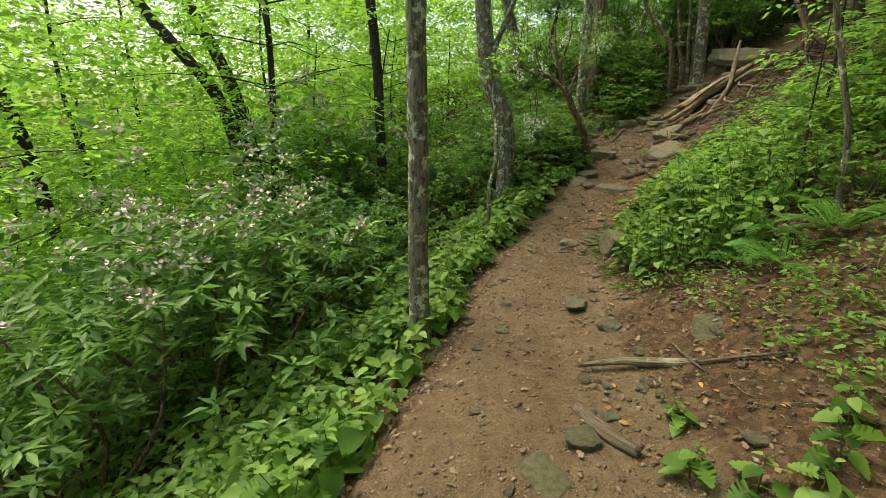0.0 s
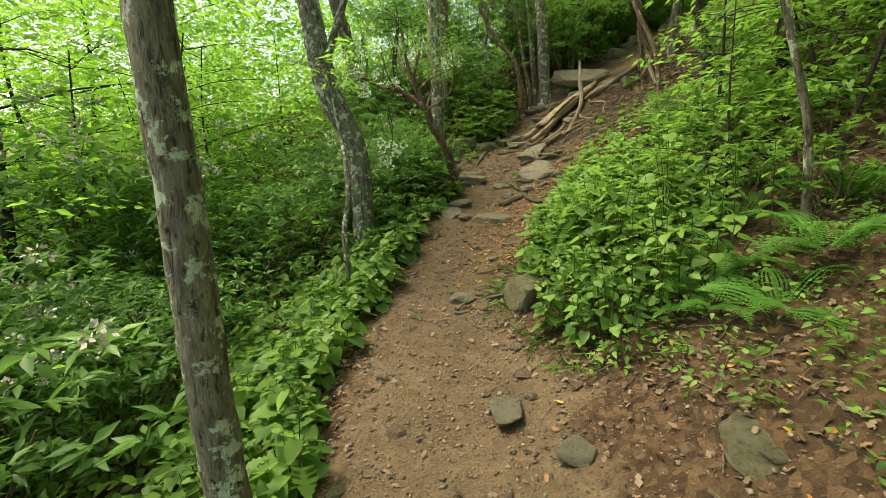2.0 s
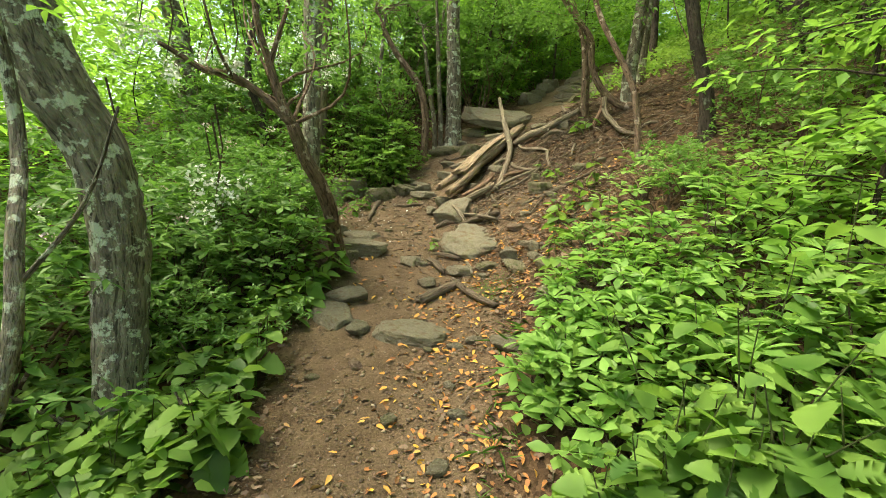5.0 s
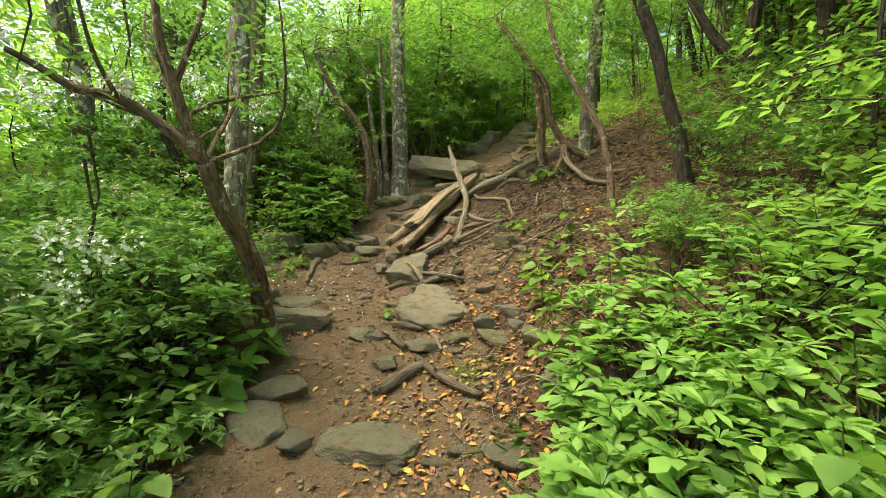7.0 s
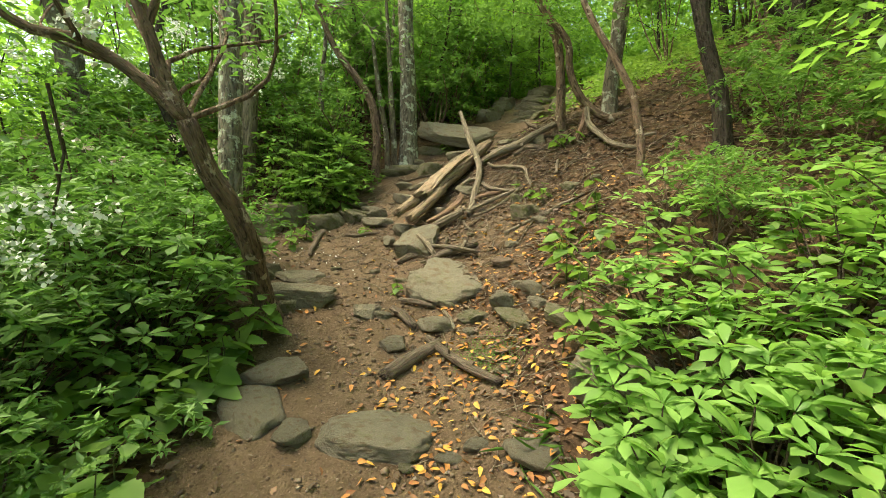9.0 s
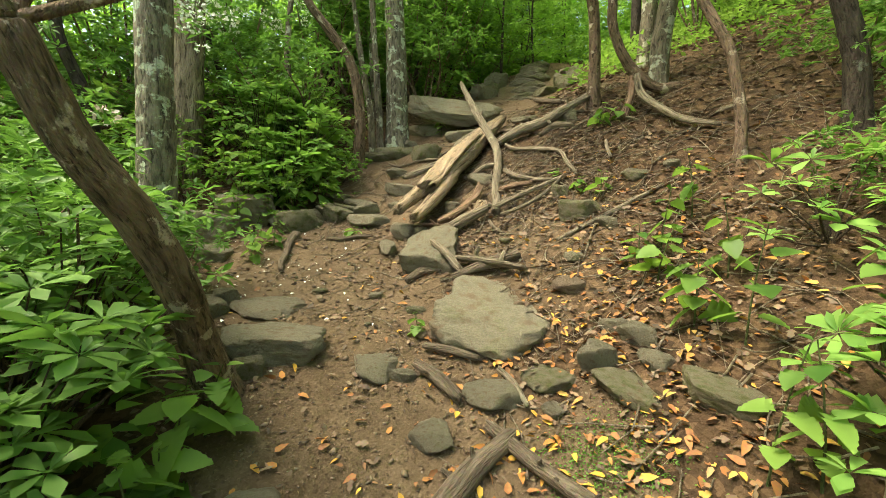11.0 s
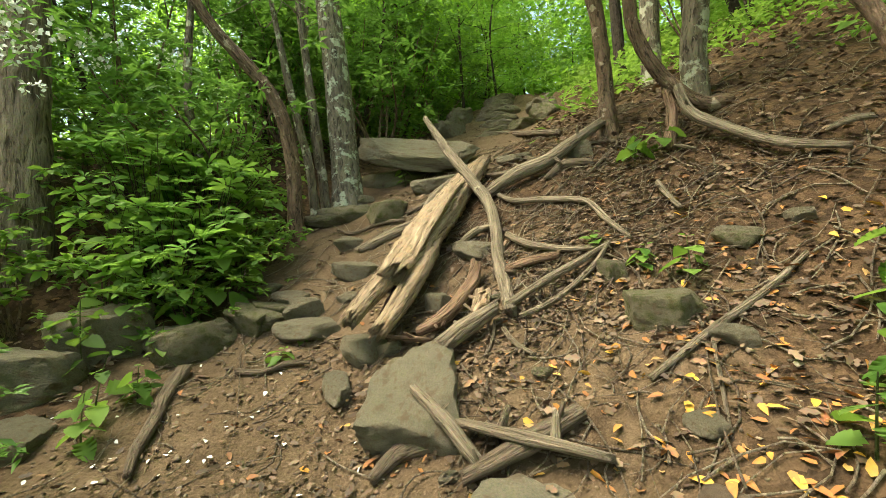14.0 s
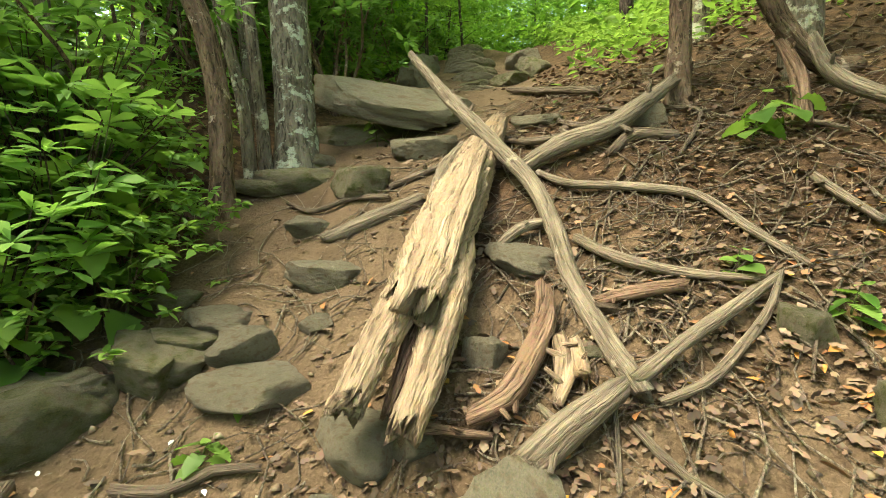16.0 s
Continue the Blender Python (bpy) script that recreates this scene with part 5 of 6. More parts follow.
LOW = [laurel_shrub(310 + k, 0, h, c, HERB, .11, .62, "bright green leafy shrub with thin stems", .6) for k, (h, c) in enumerate(((.8, 420), (1.05, 560)))]
THICKET = [laurel_shrub(320 + k, 0, h, c, wide=1.15) for k, (h, c) in enumerate(((2.3, 2400), (2.8, 3000)))]
SHRUBS = [laurel_shrub(s, b) for s, b in ((301, 0), (302, 0), (303, .2), (304, 0), (305, .06))]
spots = []
for tries in range(4000):
    y = green.uniform(0.6, 11.5)
    x = left_edge(y) - green.uniform(2.9 if y < 4.5 else 1.5, 6.8)
    if all((x - a) ** 2 + (y - b) ** 2 > 0.62 for a, b in spots) and (x - 2.5) ** 2 + (y - 8.5) ** 2 > 0.8:
        spots.append((x, y))
    if len(spots) == 52:
        break
for tries in range(2000):
    x, y = green.uniform(2.0, 12), green.uniform(11.2, 15)
    if all((x - a) ** 2 + (y - b) ** 2 > 0.9 for a, b in spots) and y > 11.1 + max(0, x - 6.5) * 0.42 and (x - 3.6) ** 2 + (y - 11.2) ** 2 > 1.0:
        spots.append((x, y))
    if len(spots) == 80:
        break
for k, (x, y) in enumerate(spots):
    kind = (0, 1, 3, 0, 1)[k % 5]
    if y < 9 and x < -1.5 and k % 3 == 0:
        kind = 2
    m = Matrix.Translation(on(x, y, -.05)) @ pose(0, 0, 0, green.normal(0, 4), green.normal(0, 4), green.uniform(0, 360)) @ Matrix.Scale(green.uniform(.75, 1.15), 4)
    copy_thing(SHRUBS[kind], m)
for x, y, g, kind in ((2.25, 8.7, .7, 1), (2.0, 9.3, .85, 4), (1.75, 8.2, .6, 0), (1.3, 8.4, .8, 1), (2.75, 9.4, .5, 3), (1.5, 7.5, .45, 3), (.9, 8.3, .8, 4), (5.0, 6.25, .42, 0), (5.6, 6.0, .5, 1), (6.2, 6.5, .5, 3), (5.3, 5.6, .5, 0), (6.0, 5.4, .6, 1), (4.6, 5.9, .4, 3), (6.9, 6.1, .6, 0)):
    copy_thing(SHRUBS[kind], Matrix.Translation(on(x, y, -.05)) @ pose(0, 0, 0, 0, 0, green.uniform(0, 360)) @ Matrix.Scale(g, 4))
for x, y, g, turn in ((-2.5, 4.1, 1.6, 20), (-2.2, 4.5, 1.45, 140), (-2.3, 8.3, 1.75, 200), (-2.0, 8.9, 1.7, 300), (-2.9, 2.8, 1.4, 80)):
    copy_thing(SHRUBS[2], Matrix.Translation(on(x, y, -.05)) @ pose(0, 0, 0, 0, 0, turn) @ Matrix.Scale(g, 4))
for s, (x, y) in zip(SHRUBS, ((-3.5, 4.5), (-4.3, 6.4), (-2.8, 7.2), (-3.6, 9.2), (-1.6, 6.9))):
    s.location = on(x, y, -.05)


# leafy shrubs behind the mossy stones, and the laurel thicket along the climbing path
for k, (x, y, g) in enumerate(((4.0, 10.75, .6), (3.5, 11.0, .6), (4.8, 11.25, .55), (4.4, 11.6, .7), (3.8, 11.6, .7), (3.1, 11.3, .7), (5.1, 11.7, .6), (4.3, 12.2, .8), (3.4, 12.4, .8), (2.6, 11.9, .8), (2.9, 10.8, .5),
                               (4.75, 10.72, .4), (3.75, 10.45, .35), (4.45, 10.38, .4), (4.68, 10.52, .42), (4.22, 10.3, .38), (4.9, 10.62, .4), (3.2, 4.7, .5), (2.75, 4.75, .4), (3.8, 4.4, .55), (4.3, 4.6, .6), (3.4, 4.0, .5), (4.0, 3.8, .65), (3.3, 3.4, .5), (4.7, 4.1, .7), (5.0, 4.9, .7))):
    copy_thing(LOW[k % 2], Matrix.Translation(on(x, y, -.05)) @ pose(0, 0, 0, 0, 0, 77 * k) @ Matrix.Scale(g, 4))
for k, (x, y, g) in enumerate(((6.9, 11.9, .8), (7.7, 12.1, .9), (8.6, 12.6, 1.0), (9.6, 12.8, .9), (10.5, 13.4, 1.1), (7.2, 13.0, 1.0), (8.2, 13.7, 1.2), (9.4, 14.1, 1.1), (6.3, 12.7, .9), (5.6, 12.3, .9), (11.6, 14.0, 1.1), (10.7, 15.0, 1.3), (4.9, 13.0, 1.0), (3.6, 13.4, 1.0),
                               (12.8, 14.6, 1.1), (13.6, 15.6, 1.3), (7.9, 5.2, 1.0), (8.6, 6.8, 1.0), (6.6, 4.6, .9), (9.6, 5.6, 1.2), (10.0, 7.4, 1.1), (5.6, 3.4, .9), (7.2, 3.4, 1.1), (4.6, 2.2, .9), (11.5, 6.4, 1.2), (9.0, 8.2, .7))):
    copy_thing(THICKET[k % 2], Matrix.Translation(on(x, y, -.08)) @ pose(0, 0, 0, 0, 0, 53 * k) @ Matrix.Scale(g, 4))
for shrub, (x, y) in zip(LOW + THICKET, ((5.3, 12.6), (2.7, 12.6), (12.0, 16.0), (12.6, 5.0))):
    shrub.location = on(x, y, -.05)


# --- young trees and the wood beyond ---
def young_tree(seed, height, count, leaf, mat=CANOPY, spread=1.0, low=0.25, name="young_tree", label="slender young tree with tiers of bright green leaves"):
    rng = np.random.default_rng(seed)
    root = thing(name, (0, 0, 0), label, "tree", "trees of the wood")
    r = 0.009 * height
    top = np.array([rng.normal(0, .2), rng.normal(0, .2), height])
    bow = rng.normal(0, 0.1 * height ** 0.5, 3) * np.array([1, 1, 0])
    spine = curve_through([(0, 0, -0.2), top * 0.5 + bow, top], 14)
    part("trunk", wood("trunk", spine[::2], np.linspace(r, r * 0.3, 7), BARK_DARK, seed, 8, 0.06, 0.2, 0.3), root)
    sp, twigs = [], []
    arms = int(8 + height * 2.2)
    each = count // arms
    for k in range(arms):
        u = low + (1 - low) * (k + rng.uniform(0, 1)) / arms
        s = spine[int(u * 13)]
        a = k * 2.4 + rng.normal(0, .3)
        reach = spread * (0.35 + 0.75 * (1 - abs(u - 0.55))) * rng.uniform(.7, 1.2) * height ** 0.5 * 0.75
        e = s + np.array([np.cos(a), np.sin(a), rng.uniform(-.05, .3)]) * reach
        twigs.append((curve_through([s, (s + e) / 2 + np.array([0, 0, .06 * reach]), e], 4), np.linspace(r * .2 + .003, .003, 4)))
        t = rng.uniform(0.15, 1.1, each) ** 0.8
        side = rng.normal(0, 0.22 * reach, each) * (1.1 - 0.5 * t)
        q = s + (e - s) * t[:, None] + np.stack([-np.sin(a) * side, np.cos(a) * side, rng.normal(0, 0.05 * reach ** .5, each) - 0.1 * np.abs(side)], 1)
        d = np.stack([np.cos(a) * .7 - np.sin(a) * np.sign(side), np.sin(a) * .7 + np.cos(a) * np.sign(side), rng.normal(-.25, .25, each)], 1) + rng.normal(0, .3, (each, 3))
        g = leaf * rng.uniform(.6, 1.2, each)
        sp.append((q, d, np.array([0, 0, 1.0]) + rng.normal(0, .28, (each, 3)), g, g * .62))
    if name == "sapling":
        for twig in twigs:
            part("branch", tubes("branch", [twig], BARK_DARK, 4), root)
    else:
        part("branchwork", tubes("branchwork", twigs, BARK_DARK, 3), root)
    part("crown", leaves("crown", joined(sp), KITE, mat), root)
    return root


YOUNG = [young_tree(400 + k, h, c, .1) for k, (h, c) in enumerate(((2.4, 900), (3.2, 1300), (1.7, 600)))]
TALL = [young_tree(420 + k, h, c, .2, spread=1.25, low=.12, name="tree", label="tall slender tree of the wood in full green leaf") for k, (h, c) in enumerate(((9, 3000), (11, 3400), (7.5, 2600)))]
HIGH = [young_tree(430 + k, h, c, .16, spread=1.25, low=.5, name="tree", label="tall slender dark-stemmed tree on the hillside") for k, (h, c) in enumerate(((8, 2600), (9.5, 3000)))]
SPRIG = [young_tree(460 + k, h, c, .11, CANOPY_DARK, .8, .3, "sapling", "leafy green sapling rising from the bank") for k, (h, c) in enumerate(((2.2, 330), (2.7, 420)))]
DENSE = [young_tree(440 + k, h, c, .085, CANOPY_DARK, .9, .1, "thicket_tree", "small dense dark green understorey tree") for k, (h, c) in enumerate(((2.6, 1900), (3.4, 2400)))]


def plant_out(models, count, where, gap, scale, seed):
    rng = np.random.default_rng(seed)
    got = []
    for tries in range(count * 40):
        x, y = where(rng)
        if all((x - a) ** 2 + (y - b) ** 2 > gap * gap for a, b in got):
            got.append((x, y))
            copy_thing(models[len(got) % len(models)], Matrix.Translation(on(x, y, -.05)) @ pose(0, 0, 0, 0, 0, rng.uniform(0, 360)) @ Matrix.Scale(rng.uniform(*scale), 4))
        if len(got) == count:
            break


def below(rng, near, far, y0, y1):
    y = rng.uniform(y0, y1)
    return float(left_edge(y)) - rng.uniform(near, far), y


plant_out(TALL, 15, lambda r: below(r, 6, 22, 2, 26), 2.4, (.75, 1.15), 1)
plant_out(TALL, 12, lambda r: (r.uniform(9, 26), r.uniform(14, 28)), 2.6, (.75, 1.15), 2)
plant_out(TALL, 9, lambda r: (r.uniform(12, 24), r.uniform(-2, 10)), 2.8, (.7, 1.1), 3)
plant_out(YOUNG, 30, lambda r: below(r, 2.4, 9, 3, 16), 0.9, (.7, 1.25), 4)
plant_out(YOUNG, 16, lambda r: (r.uniform(9, 18), r.uniform(12.5, 20)), 1.2, (.7, 1.25), 5)
plant_out(DENSE, 12, lambda r: (r.uniform(5.6, 12), r.uniform(11.6, 16) + 0), 0.9, (.7, 1.1), 6)
plant_out(DENSE, 7, lambda r: (r.uniform(12.5, 17), r.uniform(10.5, 15)), 1.1, (.8, 1.3), 13)
plant_out(DENSE, 6, lambda r: (r.uniform(1.5, 5.4), r.uniform(12.8, 16)), 1.0, (.7, 1.1), 7)
plant_out(DENSE, 20, lambda r: (r.uniform(8.2, 15), r.uniform(3.0, 9.0)), 1.1, (.6, 1.2), 8)
plant_out(DENSE, 14, lambda r: (r.uniform(4.6, 10), r.uniform(-1, 5.4)), 1.1, (.8, 1.4), 9)
# mostly out of view: added so their crowns shade the start of the path
plant_out(TALL, 5, lambda r: (r.uniform(4.5, 9), r.uniform(-5, 4.5)), 2.2, (.7, .9), 10)
plant_out(HIGH, 11, lambda r: (r.uniform(4.8, 9.5), r.uniform(1.0, 6.2)), 1.5, (.75, 1.05), 14)
for k, (x, y, g) in enumerate(((3.45, 4.2, .7), (3.8, 3.7, .85), (4.1, 4.9, .9), (4.6, 4.3, 1.0), (5.2, 5.2, 1.0))):
    copy_thing(SPRIG[k % 2], Matrix.Translation(on(x, y, -.05)) @ pose(0, 0, 0, 0, 0, 64 * k) @ Matrix.Scale(g, 4))
for k, (x, y, g) in enumerate(((6.8, 11.7, .5), (8.2, 12.4, .6), (9.7, 13.3, .7), (6.5, 13.2, .6), (4.6, 12.6, .55))):
    copy_thing(HIGH[k % 2], Matrix.Translation(on(x, y, -.05)) @ pose(0, 0, 0, 4 * math.sin(k * 2.0), 5 * math.cos(k * 1.3), 41 * k) @ Matrix.Scale(g, 4))
plant_out(HIGH, 5, lambda r: (r.uniform(9, 14), r.uniform(5.5, 9.5)), 1.6, (.8, 1.1), 15)
# unseen trees behind the camera's start, added to cut the light there
plant_out(TALL, 4, lambda r: (r.uniform(-5, 5), r.uniform(-7, -2)), 2.4, (.8, 1), 11)
# more added trees out of view, placed only to darken the ground at the start
for k, (x, y) in enumerate(((3.4, .3), (2.7, -2.0), (-1.6, -2.2), (.8, -3.8), (4.4, 1.6), (5.2, 3.0))):
    copy_thing(TALL[k % 3], Matrix.Translation(on(x, y, -.05)) @ pose(0, 0, 0, 0, 0, 70 * k) @ Matrix.Scale(.85, 4))
for k, (group, x, y) in enumerate(((YOUNG, -4, 11), (YOUNG, -2.5, 12), (YOUNG, -6, 10), (TALL, -9, 12), (TALL, -12, 18), (TALL, -3, 19), (DENSE, 8.2, 12.9), (DENSE, 9.0, 6.2), (HIGH, 10.4, 3.2), (HIGH, 8.6, 2.4), (SPRIG, 5.6, 4.2), (SPRIG, 6.2, 5.0))):
    group[(k % 3 if len(group) > 2 else k % 2)].location = on(x, y, -.05)


# the far wood, all round
def far_wood():
    rng = np.random.default_rng(90)
    k, per = 4600, 26
    a = rng.uniform(-0.35 * np.pi, 1.35 * np.pi, k)
    d = rng.uniform(16, 46, k)
    cx, cy = 3 + d * np.cos(a), 7 + d * np.sin(a)
    cz = heights(cx, cy) + rng.uniform(0, 1, k) * rng.uniform(1, 17, k)
    P = np.repeat(np.stack([cx, cy, cz], 1), per, 0) + rng.normal(0, 1, (k * per, 3)) * np.array([.8, .8, .22])
    m = len(P)
    t = rng.uniform(0, 6.28, m)
    g = rng.uniform(.22, .5, m) * np.repeat(0.6 + d / 60, per)
    sp = (P, np.stack([np.cos(t), np.sin(t), rng.normal(-.2, .3, m)], 1), np.array([0, 0, .8]) + rng.normal(0, .9, (m, 3)), g, g * .62)
    tagged(new("far_wood", leaves("far_wood", sp, KITE, CANOPY)), "bright green foliage of the wood in the distance", "woods", kind="stuff")


far_wood()


def mid_wood(name, count, per, sector, reach, rise, leaf, mat, label, seed, clear=4.0):
    """Tiered sprays of leaves between the trunks."""
    rng = np.random.default_rng(seed)
    a = rng.uniform(*np.radians(sector), count)
    d = rng.uniform(*reach, count)
    cx, cy = 2 + d * np.cos(a), 6 + d * np.sin(a)
    ok = (np.abs(terrain(cx, cy)[1]) > clear) | (np.hypot(cx - 2, cy - 6) > 11.8)
    cx, cy, d = cx[ok], cy[ok], d[ok]
    k = len(cx)
    cz = heights(cx, cy) + rise[0] + (rise[1] - rise[0]) * rng.uniform(0, 1, k) ** 1.3
    arm = rng.uniform(0, 6.28, k)
    ca, sa = np.repeat(np.cos(arm), per), np.repeat(np.sin(arm), per)
    m = k * per
    u, v = rng.uniform(-.75, .75, m), rng.normal(0, .2, m)
    P = np.repeat(np.stack([cx, cy, cz], 1), per, 0) + np.stack([u * ca - v * sa, u * sa + v * ca, rng.normal(0, .06, m) - .15 * u * u], 1)
    g = leaf * rng.uniform(.6, 1.25, m)
    sp = (P, np.stack([ca - np.sign(v) * sa, sa + np.sign(v) * ca, rng.normal(-.25, .25, m)], 1) + rng.normal(0, .3, (m, 3)), np.array([0, 0, 1.0]) + rng.normal(0, .6, (m, 3)), g, g * .62)
    tagged(new(name, leaves(name, sp, KITE, mat)), label, "foliage", kind="stuff")


mid_wood("slope_foliage", 3000, 24, (75, 190), (6.5, 19), (.3, 8), .17, CANOPY, "tiers of bright green leaves on the slope below the path", 91)
mid_wood("slope_sprays", 350, 24, (95, 200), (3.5, 9), (.2, 2.6), .1, CANOPY, "light green leafy sprays over the laurels below the path", 95, 2.4)
mid_wood("hill_thicket", 1300, 24, (-25, 66), (8.5, 20), (.3, 7), .15, CANOPY_DARK, "tiers of darker leaves in the hillside thicket", 93)
mid_wood("far_hill_foliage", 1500, 24, (18, 56), (11.9, 23), (0, 9), .2, CANOPY_DARK, "dense green foliage of the wood up the path", 94)
mid_wood("hill_foliage", 1500, 24, (-25, 66), (7.5, 20), (.3, 7), .15, CANOPY, "tiers of green leaves on the hillside above the path", 92)


# --- low cover, litter and small loose things, past counting ---
def cover(name, count, where, leaf, mat, label, seed, up=(0.03, 0.3), outline=KITE, breadth=.62, tilt=.35):
    rng = np.random.default_rng(seed)
    x, y = where(rng, count)
    x, y = x[: count * 3], y[: count * 3]
    z = heights(x, y)
    m = len(x)
    a = rng.uniform(0, 6.28, m)
    D = np.stack([np.cos(a), np.sin(a), rng.normal(-.1, .3, m)], 1)
    g = leaf * rng.uniform(.55, 1.25, m)
    sp = (np.stack([x, y, z + rng.uniform(*up, m)], 1), D, np.array([0, 0, 1.0]) + rng.normal(0, tilt, (m, 3)), g, g * breadth)
    return tagged(new(name, leaves(name, sp, outline, mat)), label, name.replace("_", " "), kind="stuff")


def clumped(rng, n, x0, x1, y0, y1, keep, spread=.22, per=14):
    k = n // per
    cx, cy = rng.uniform(x0, x1, k), rng.uniform(y0, y1, k)
    ok = keep(cx, cy)
    cx, cy = np.repeat(cx[ok], per), np.repeat(cy[ok], per)
    x, y = cx + rng.normal(0, spread, len(cx)), cy + rng.normal(0, spread, len(cx))
    ok = keep(x, y)
    return x[ok], y[ok]


def off_path(x, y, margin=0.1):
    d = terrain(x, y)[1]
    return np.where(y < 7.2, (x < left_edge(y) - margin) | (x > right_edge(y) + margin), np.abs(d) > 0.9 + margin)


def left_side(x, y):
    return (x < left_edge(y) - 0.1)


cover("undergrowth", 36000, lambda r, n: clumped(r, n, -5, 3, .3, 11, left_side), .11, HERB, "dense low green undergrowth on the slope below the path", 51, (.04, .34), BROAD, .75)
cover("bank_undergrowth", 17000, lambda r, n: clumped(r, n, 1.7, 6.5, 3.2, 5.6, lambda x, y: (x > right_edge(y) + .2) & (fbm(x * .9, y * .9, 77) > -.1)), .065, HERB, "dense green undergrowth on the bank above the path", 52, (.03, .42), BROAD, .7, .55)
cover("bank_seedlings", 2600, lambda r, n: clumped(r, n, 1.3, 3.6, 1.6, 3.7, lambda x, y: x > right_edge(y) - .1, .05, 9), .05, HERB, "small green seedlings on the littered foot of the bank", 68, (.02, .16), BROAD, .6, .5)
cover("hillside_plants", 38000, lambda r, n: clumped(r, n, 4.6, 16, 2, 16, lambda x, y: off_path(x, y, .5) & ((x - 5) ** 2 + (y - 8.3) ** 2 > 4.2) & (fbm(x * .6, y * .6, 31) > np.where((y < 6.9) | (x > 6.7), -.3, -.02))), .08, HERB, "patches of small green plants on the wooded hillside", 53, (.03, .25), KITE)
cover("forest_floor_plants", 30000, lambda r, n: clumped(r, n, -22, 24, -6, 30, lambda x, y: off_path(x, y, 3.0), .4), .16, HERB, "green plants carpeting the floor of the wood", 54, (.03, .4), KITE)
cover("hill_herbs", 24000, lambda r, n: clumped(r, n, 7, 17, 8.5, 18, lambda x, y: off_path(x, y, .15)), .11, HERB, "lush low green plants beside the stone steps", 67, (.03, .4), KITE, .62, .5)
cover("stone_side_plants", 5200, lambda r, n: clumped(r, n, 2.6, 5.6, 10.0, 12.6, lambda x, y: (terrain(x, y)[1] < -.75) & (fbm(x * 1.1, y * 1.1, 44) > -.2)), .08, HERB, "low green plants growing among the mossy stones", 71, (.03, .32), BROAD, .65, .5)
cover("grass", 5200, lambda r, n: clumped(r, n, 1.5, 3.6, 3.6, 6.4, lambda x, y: np.abs(x - right_edge(y) - .03) < .14, .07, 18), .16, GRASS, "tufts of thin green grass along the path edge", 55, (.0, .02), KITE, .035, 3.0)


def litter_where(r, n):
    x, y = r.uniform(-1.2, 9, n), r.uniform(.4, 12, n)
    on_path = ~off_path(x, y, -.15)
    keep = np.where(on_path, r.uniform(0, 1, n) < np.where((y < 3.4) & (x > .95), .4, .14), True) & (terrain(x, y)[1] > -1.6)
    return x[keep], y[keep]


cover("dry_leaf_litter", 30000, litter_where, .052, DRY, "brown dry fallen leaves covering the ground", 56, (.004, .03), LOBED, .6, .45)


def bank_where(r, n):
    x, y = r.normal(5.1, .85, n), r.normal(8.25, .9, n)
    keep = fbm(x * 1.6, y * 1.6, 12) > -.22
    return x[keep], y[keep]


cover("bank_leaf_litter", 8000, bank_where, .04, DRY, "curled brown leaves and bark scraps round the fallen log", 66, (.004, .03), LOBED, .55, .5)


def gold_where(r, n):
    k = np.array([(3.3, 7.0, .35), (4.1, 7.2, .4), (4.6, 7.5, .45), (2.9, 6.4, .3), (2.5, 6.1, .35), (4.9, 7.0, .5), (3.7, 6.7, .35), (2.2, 5.7, .4), (4.9, 8.0, .6), (3.0, 7.8, .45), (1.6, 2.3, .5), (4.2, 8.6, .8)])
    p = np.array([.15, .14, .12, .1, .1, .09, .09, .06, .06, .03, .02, .04])
    i = r.choice(len(k), n, p=p / p.sum())
    return k[i, 0] + r.normal(0, 1, n) * k[i, 2], k[i, 1] + r.normal(0, 1, n) * k[i, 2]


cover("yellow_leaf_litter", 2300, gold_where, .052, GOLD, "yellow and orange fallen leaves scattered over the path and bank", 57, (.006, .022), BROAD, .55, .4)
cover("path_crumbs", 9000, lambda r, n: (lambda y: (left_edge(y) + r.uniform(0, 1, n) * (right_edge(y) - left_edge(y)), y))(r.uniform(.5, 8.6, n)), .024, DRY, "small scraps of dry leaf and bark on the trodden path", 58, (.002, .01), KITE, .5, .45)
cover("white_petals", 170, lambda r, n: (r.normal(3.3, .55, n), r.normal(9.4, .4, n)), .028, WHITE_BLOSSOM, "fallen white petals on the bare earth", 59, (.004, .012), OVATE, .8, .3)


cover("moss", 1500, lambda r, n: (r.normal(3.52, .09, n), r.normal(6.98, .12, n)), .014, GRASS, "patch of vivid green moss on the earth bank", 65, (.0, .012), KITE, .7, .6)


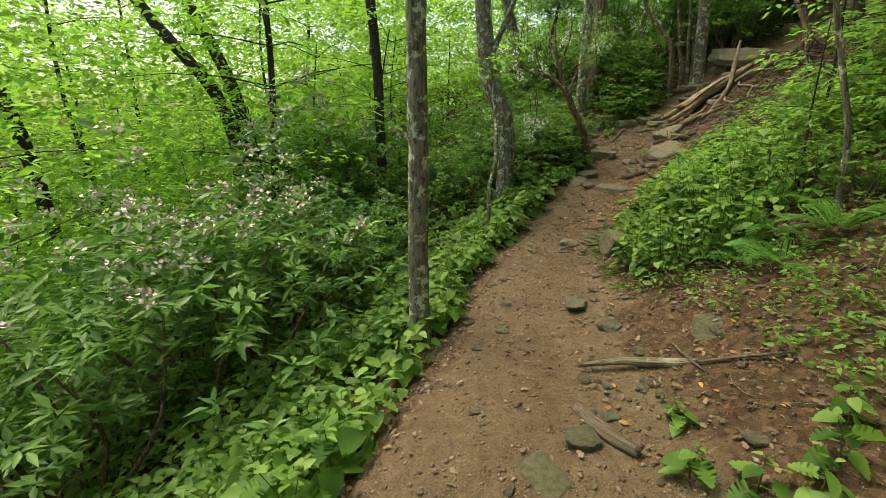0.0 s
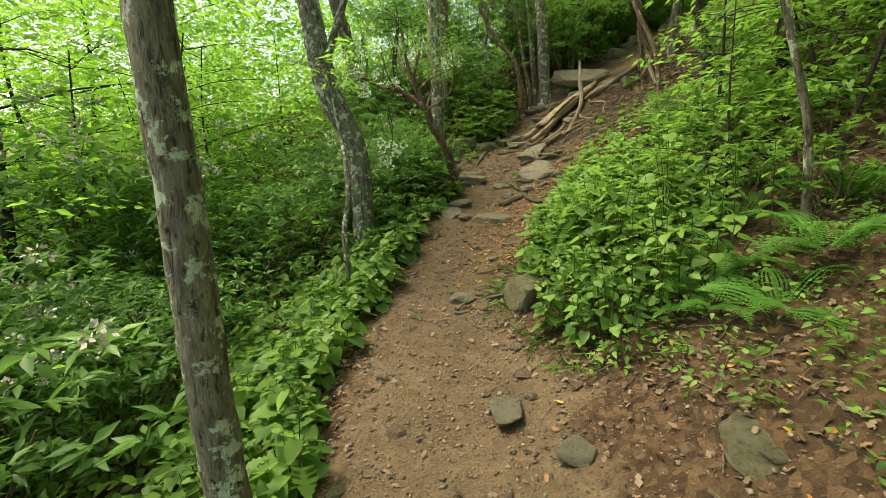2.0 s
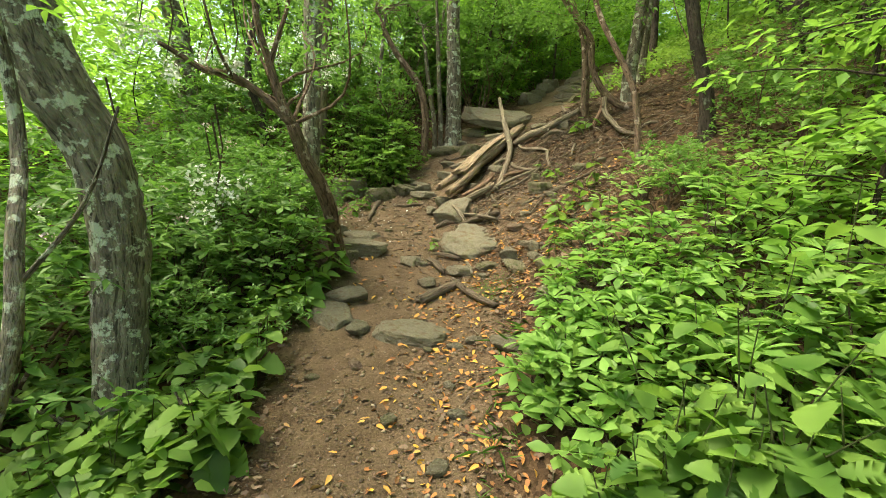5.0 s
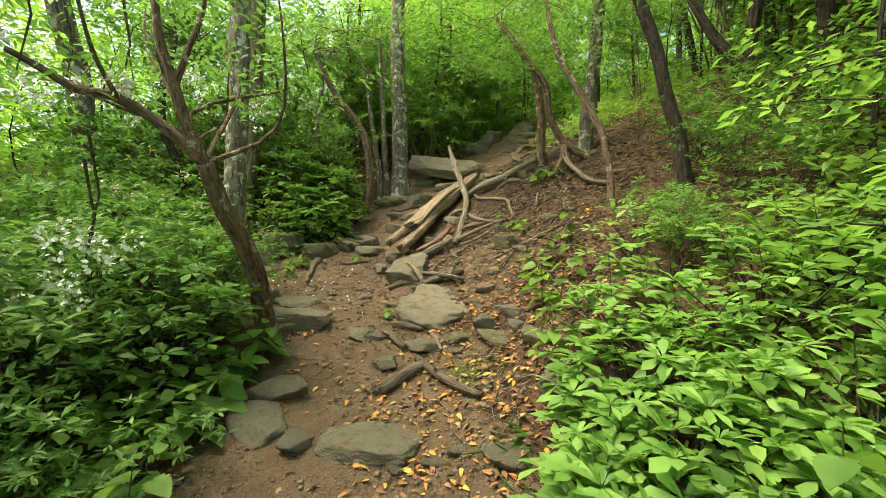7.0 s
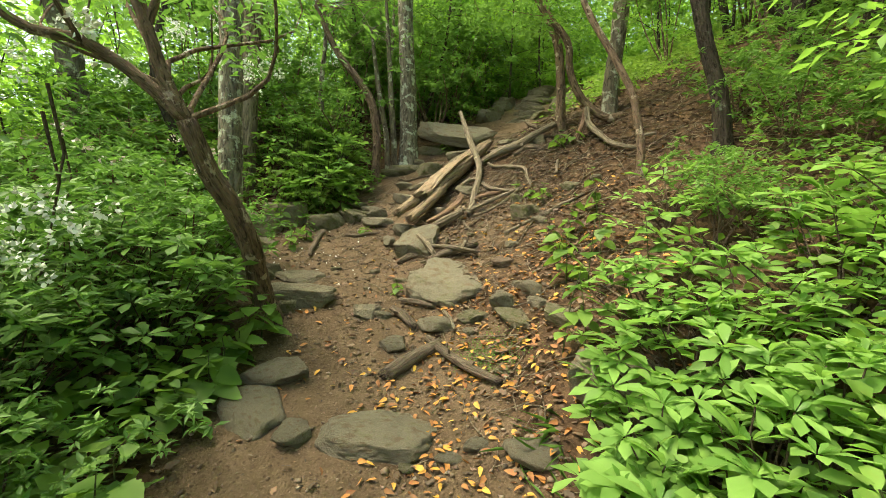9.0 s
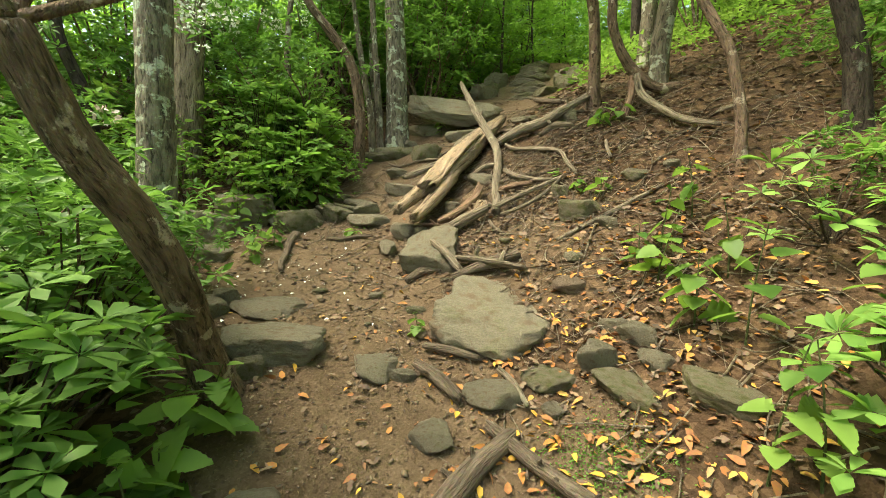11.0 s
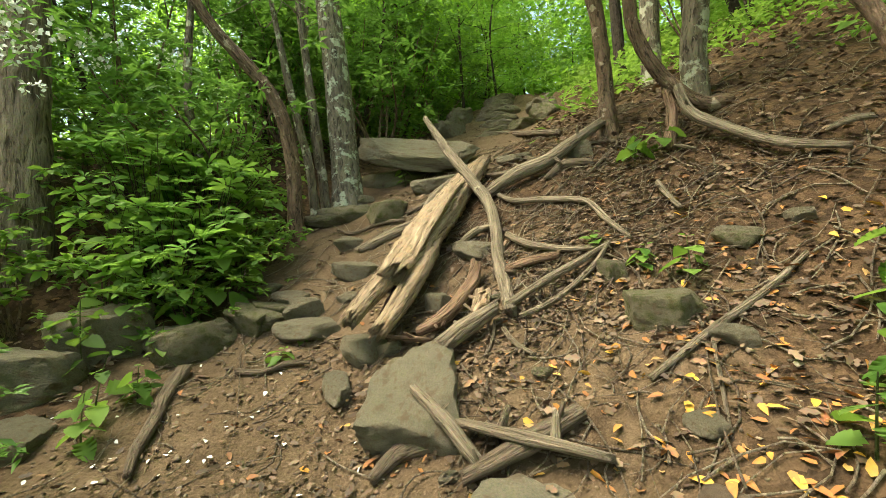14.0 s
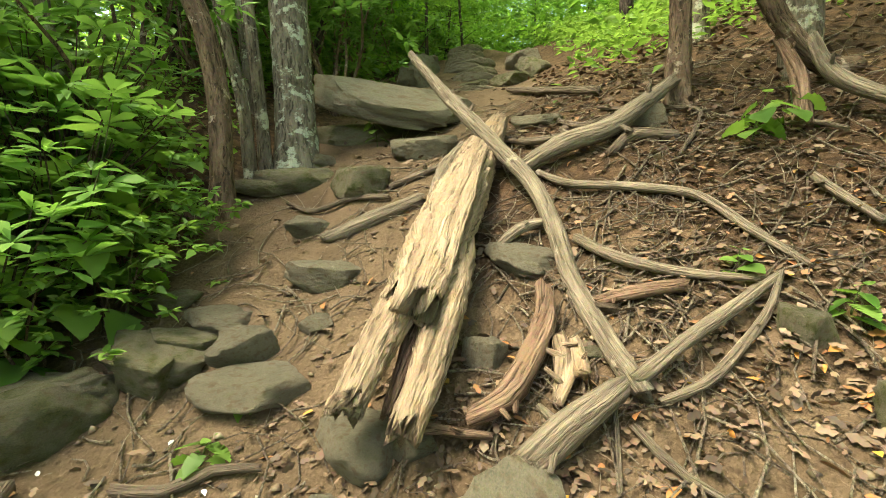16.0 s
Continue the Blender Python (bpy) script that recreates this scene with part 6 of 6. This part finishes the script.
def scatter_twigs(count, seed):
    rng = np.random.default_rng(seed)
    paths = []
    while len(paths) < count:
        x, y = rng.uniform(1.2, 7.5), rng.uniform(1.2, 10.5)
        if not (x > left_edge(y) and (y < 7 or abs(x - 5) < 2.2)):
            continue
        if abs(float(terrain([x], [y])[1][0])) < .75 and y < 9.6 and rng.uniform() < .85:
            continue
        if y < 6 and rng.uniform() < .75:
            continue
        a, ln, b = rng.uniform(0, 6.28), rng.uniform(.06, .35), rng.normal(0, .5)
        r = rng.uniform(.0018, .006)
        u = np.linspace(0, 1, 4)
        px, py = x + ln * u * np.cos(a + b * u), y + ln * u * np.sin(a + b * u)
        paths.append((np.stack([px, py, heights(px, py) + r + .006 + rng.uniform(0, .015)], 1), np.linspace(r, r * .5, 4)))
    return tagged(new("fallen_twigs", tubes("fallen_twigs", paths, DEADWOOD, 4)), "thin dead twigs and rootlets strewn over the ground", "twigs", kind="stuff")


scatter_twigs(1500, 61)


def scatter_rootlets(count, seed):
    """Thin wandering rootlets over the worn bank by the log."""
    rng = np.random.default_rng(seed)
    paths = []
    for k in range(count):
        x, y = rng.normal(5.3, .7), rng.normal(8.5, .7)
        a, ln, b = rng.normal(-.6, .9), rng.uniform(.12, .55), rng.normal(0, 1.1)
        r = rng.uniform(.0018, .006)
        u = np.linspace(0, 1, 6)
        px, py = x + ln * u * np.cos(a + b * u), y + ln * u * np.sin(a + b * u)
        paths.append((np.stack([px, py, heights(px, py) + r * .6 + .012 + .015 * np.sin(u * 3.14 + k)], 1), np.linspace(r, r * .5, 6)))
    return tagged(new("rootlets", tubes("rootlets", paths, ROOTWOOD, 4)), "tangle of thin exposed rootlets on the worn bank", "roots", kind="stuff")


scatter_rootlets(520, 64)


def gravel(count, seed):
    """Chips of stone and clods too small to count, trodden into the path."""
    rng = np.random.default_rng(seed)
    y = rng.uniform(.4, 10.0, count)
    wide = np.where(y < 7, right_edge(y) - left_edge(y), 2.6)
    x = left_edge(y) + rng.uniform(-.1, 1.1, count) * wide
    z = heights(x, y)
    t = np.array([(1, 0, 0), (0, 1, 0), (-1, 0, 0), (0, -1, 0), (0, 0, 1), (0, 0, -1)], float)
    f = np.array([(0, 1, 4), (1, 2, 4), (2, 3, 4), (3, 0, 4), (1, 0, 5), (2, 1, 5), (3, 2, 5), (0, 3, 5)])
    g = rng.uniform(.25, 1, count) ** 2 * .022
    v = t[None] * rng.uniform(.5, 1.2, (count, 6, 1)) + rng.normal(0, .22, (count, 6, 3))
    v = v * g[:, None, None] * np.array([1, 1, .6]) + np.stack([x, y, z + g * .2], 1)[:, None]
    faces = (f[None] + (np.arange(count) * 6)[:, None, None]).reshape(-1, 3)
    return tagged(new("gravel", fast_mesh("gravel", v.reshape(-1, 3), faces, CHIP)), "small stone chips and clods trodden into the earth path", "gravel", kind="stuff")


gravel(7000, 69)
PEBBLES = [stone_mesh(80 + k, STONES[k % 3], 3) for k in range(6)]
cobble_rng = np.random.default_rng(62)
for k in range(60):
    y = cobble_rng.uniform(1.2, 9.3)
    x = left_edge(y) + cobble_rng.uniform(.05, 1.0) * (right_edge(min(y, 6.9)) - left_edge(y)) if y < 7 else cobble_rng.uniform(3, 5.2)
    g = cobble_rng.uniform(.03, .075)
    ob = new("small_stone", PEBBLES[k % 6])
    ob.matrix_world = pose(x, y, ground(x, y) + g * .1, 0, 0, cobble_rng.uniform(0, 360)) @ Matrix.Diagonal((g, g * .75, g * .45, 1))
    tagged(ob, "small brown stone half sunk in the earth", "stone", "small stones on the path")

# white blossom hanging at the laurels beside the path
bloom_rng = np.random.default_rng(63)


def blossom_sprig(x, y, z, seed):
    rng = np.random.default_rng(seed)
    root = thing("blossom_sprig", (x, y, z), "drooping laurel sprig with clusters of white blossom", "blossom", "white blossom among the trees")
    for k in range(5):
        c = rng.normal(0, .1, 3)
        m = 24
        off = unit(rng.normal(size=(m, 3))) * np.array([.045, .045, .04])
        part("blossom", leaves("blossom", (c + off, off + rng.normal(0, .02, (m, 3)), rng.normal(0, 1, (m, 3)), np.full(m, .032), np.full(m, .034)), KITE, WHITE_BLOSSOM), root)
    m = 60
    a = rng.uniform(0, 6.28, m)
    part("foliage", leaves("foliage", (rng.normal(0, .15, (m, 3)) + np.array([0, 0, .03]), np.stack([np.cos(a), np.sin(a), rng.normal(-.2, .3, m)], 1), np.array([0, 0, 1.0]) + rng.normal(0, .4, (m, 3)), np.full(m, .08), np.full(m, .034)), KITE, LAUREL), root)
    part("twig", tubes("twig", [(np.array([(0, 0, .6), (.05, .02, .3), (0, 0, 0)]), (.008, .006, .003))], TWIG, 4), root)


for k, (x, y, z) in enumerate(((1.62, 7.98, 1.61), (1.6, 7.95, 1.48), (1.35, 8.15, 2.5), (1.2, 8.2, 2.7), (1.75, 8.05, 2.45), (3.35, 10.3, 3.15), (3.5, 10.35, 3.3), (3.1, 10.4, 3.5), (3.6, 10.9, 3.35), (2.9, 10.9, 3.3), (1.6, 9.4, 2.75), (1.2, 9.2, 2.9), (2.6, 9.9, 3.1), (1.0, 8.4, 1.75), (1.7, 9.0, 1.55), (4.1, 11.6, 3.7), (2.2, 10.8, 3.0), (4.8, 12.0, 4.0), (5.3, 12.2, 4.3))):
    blossom_sprig(x, y, z, 700 + k)
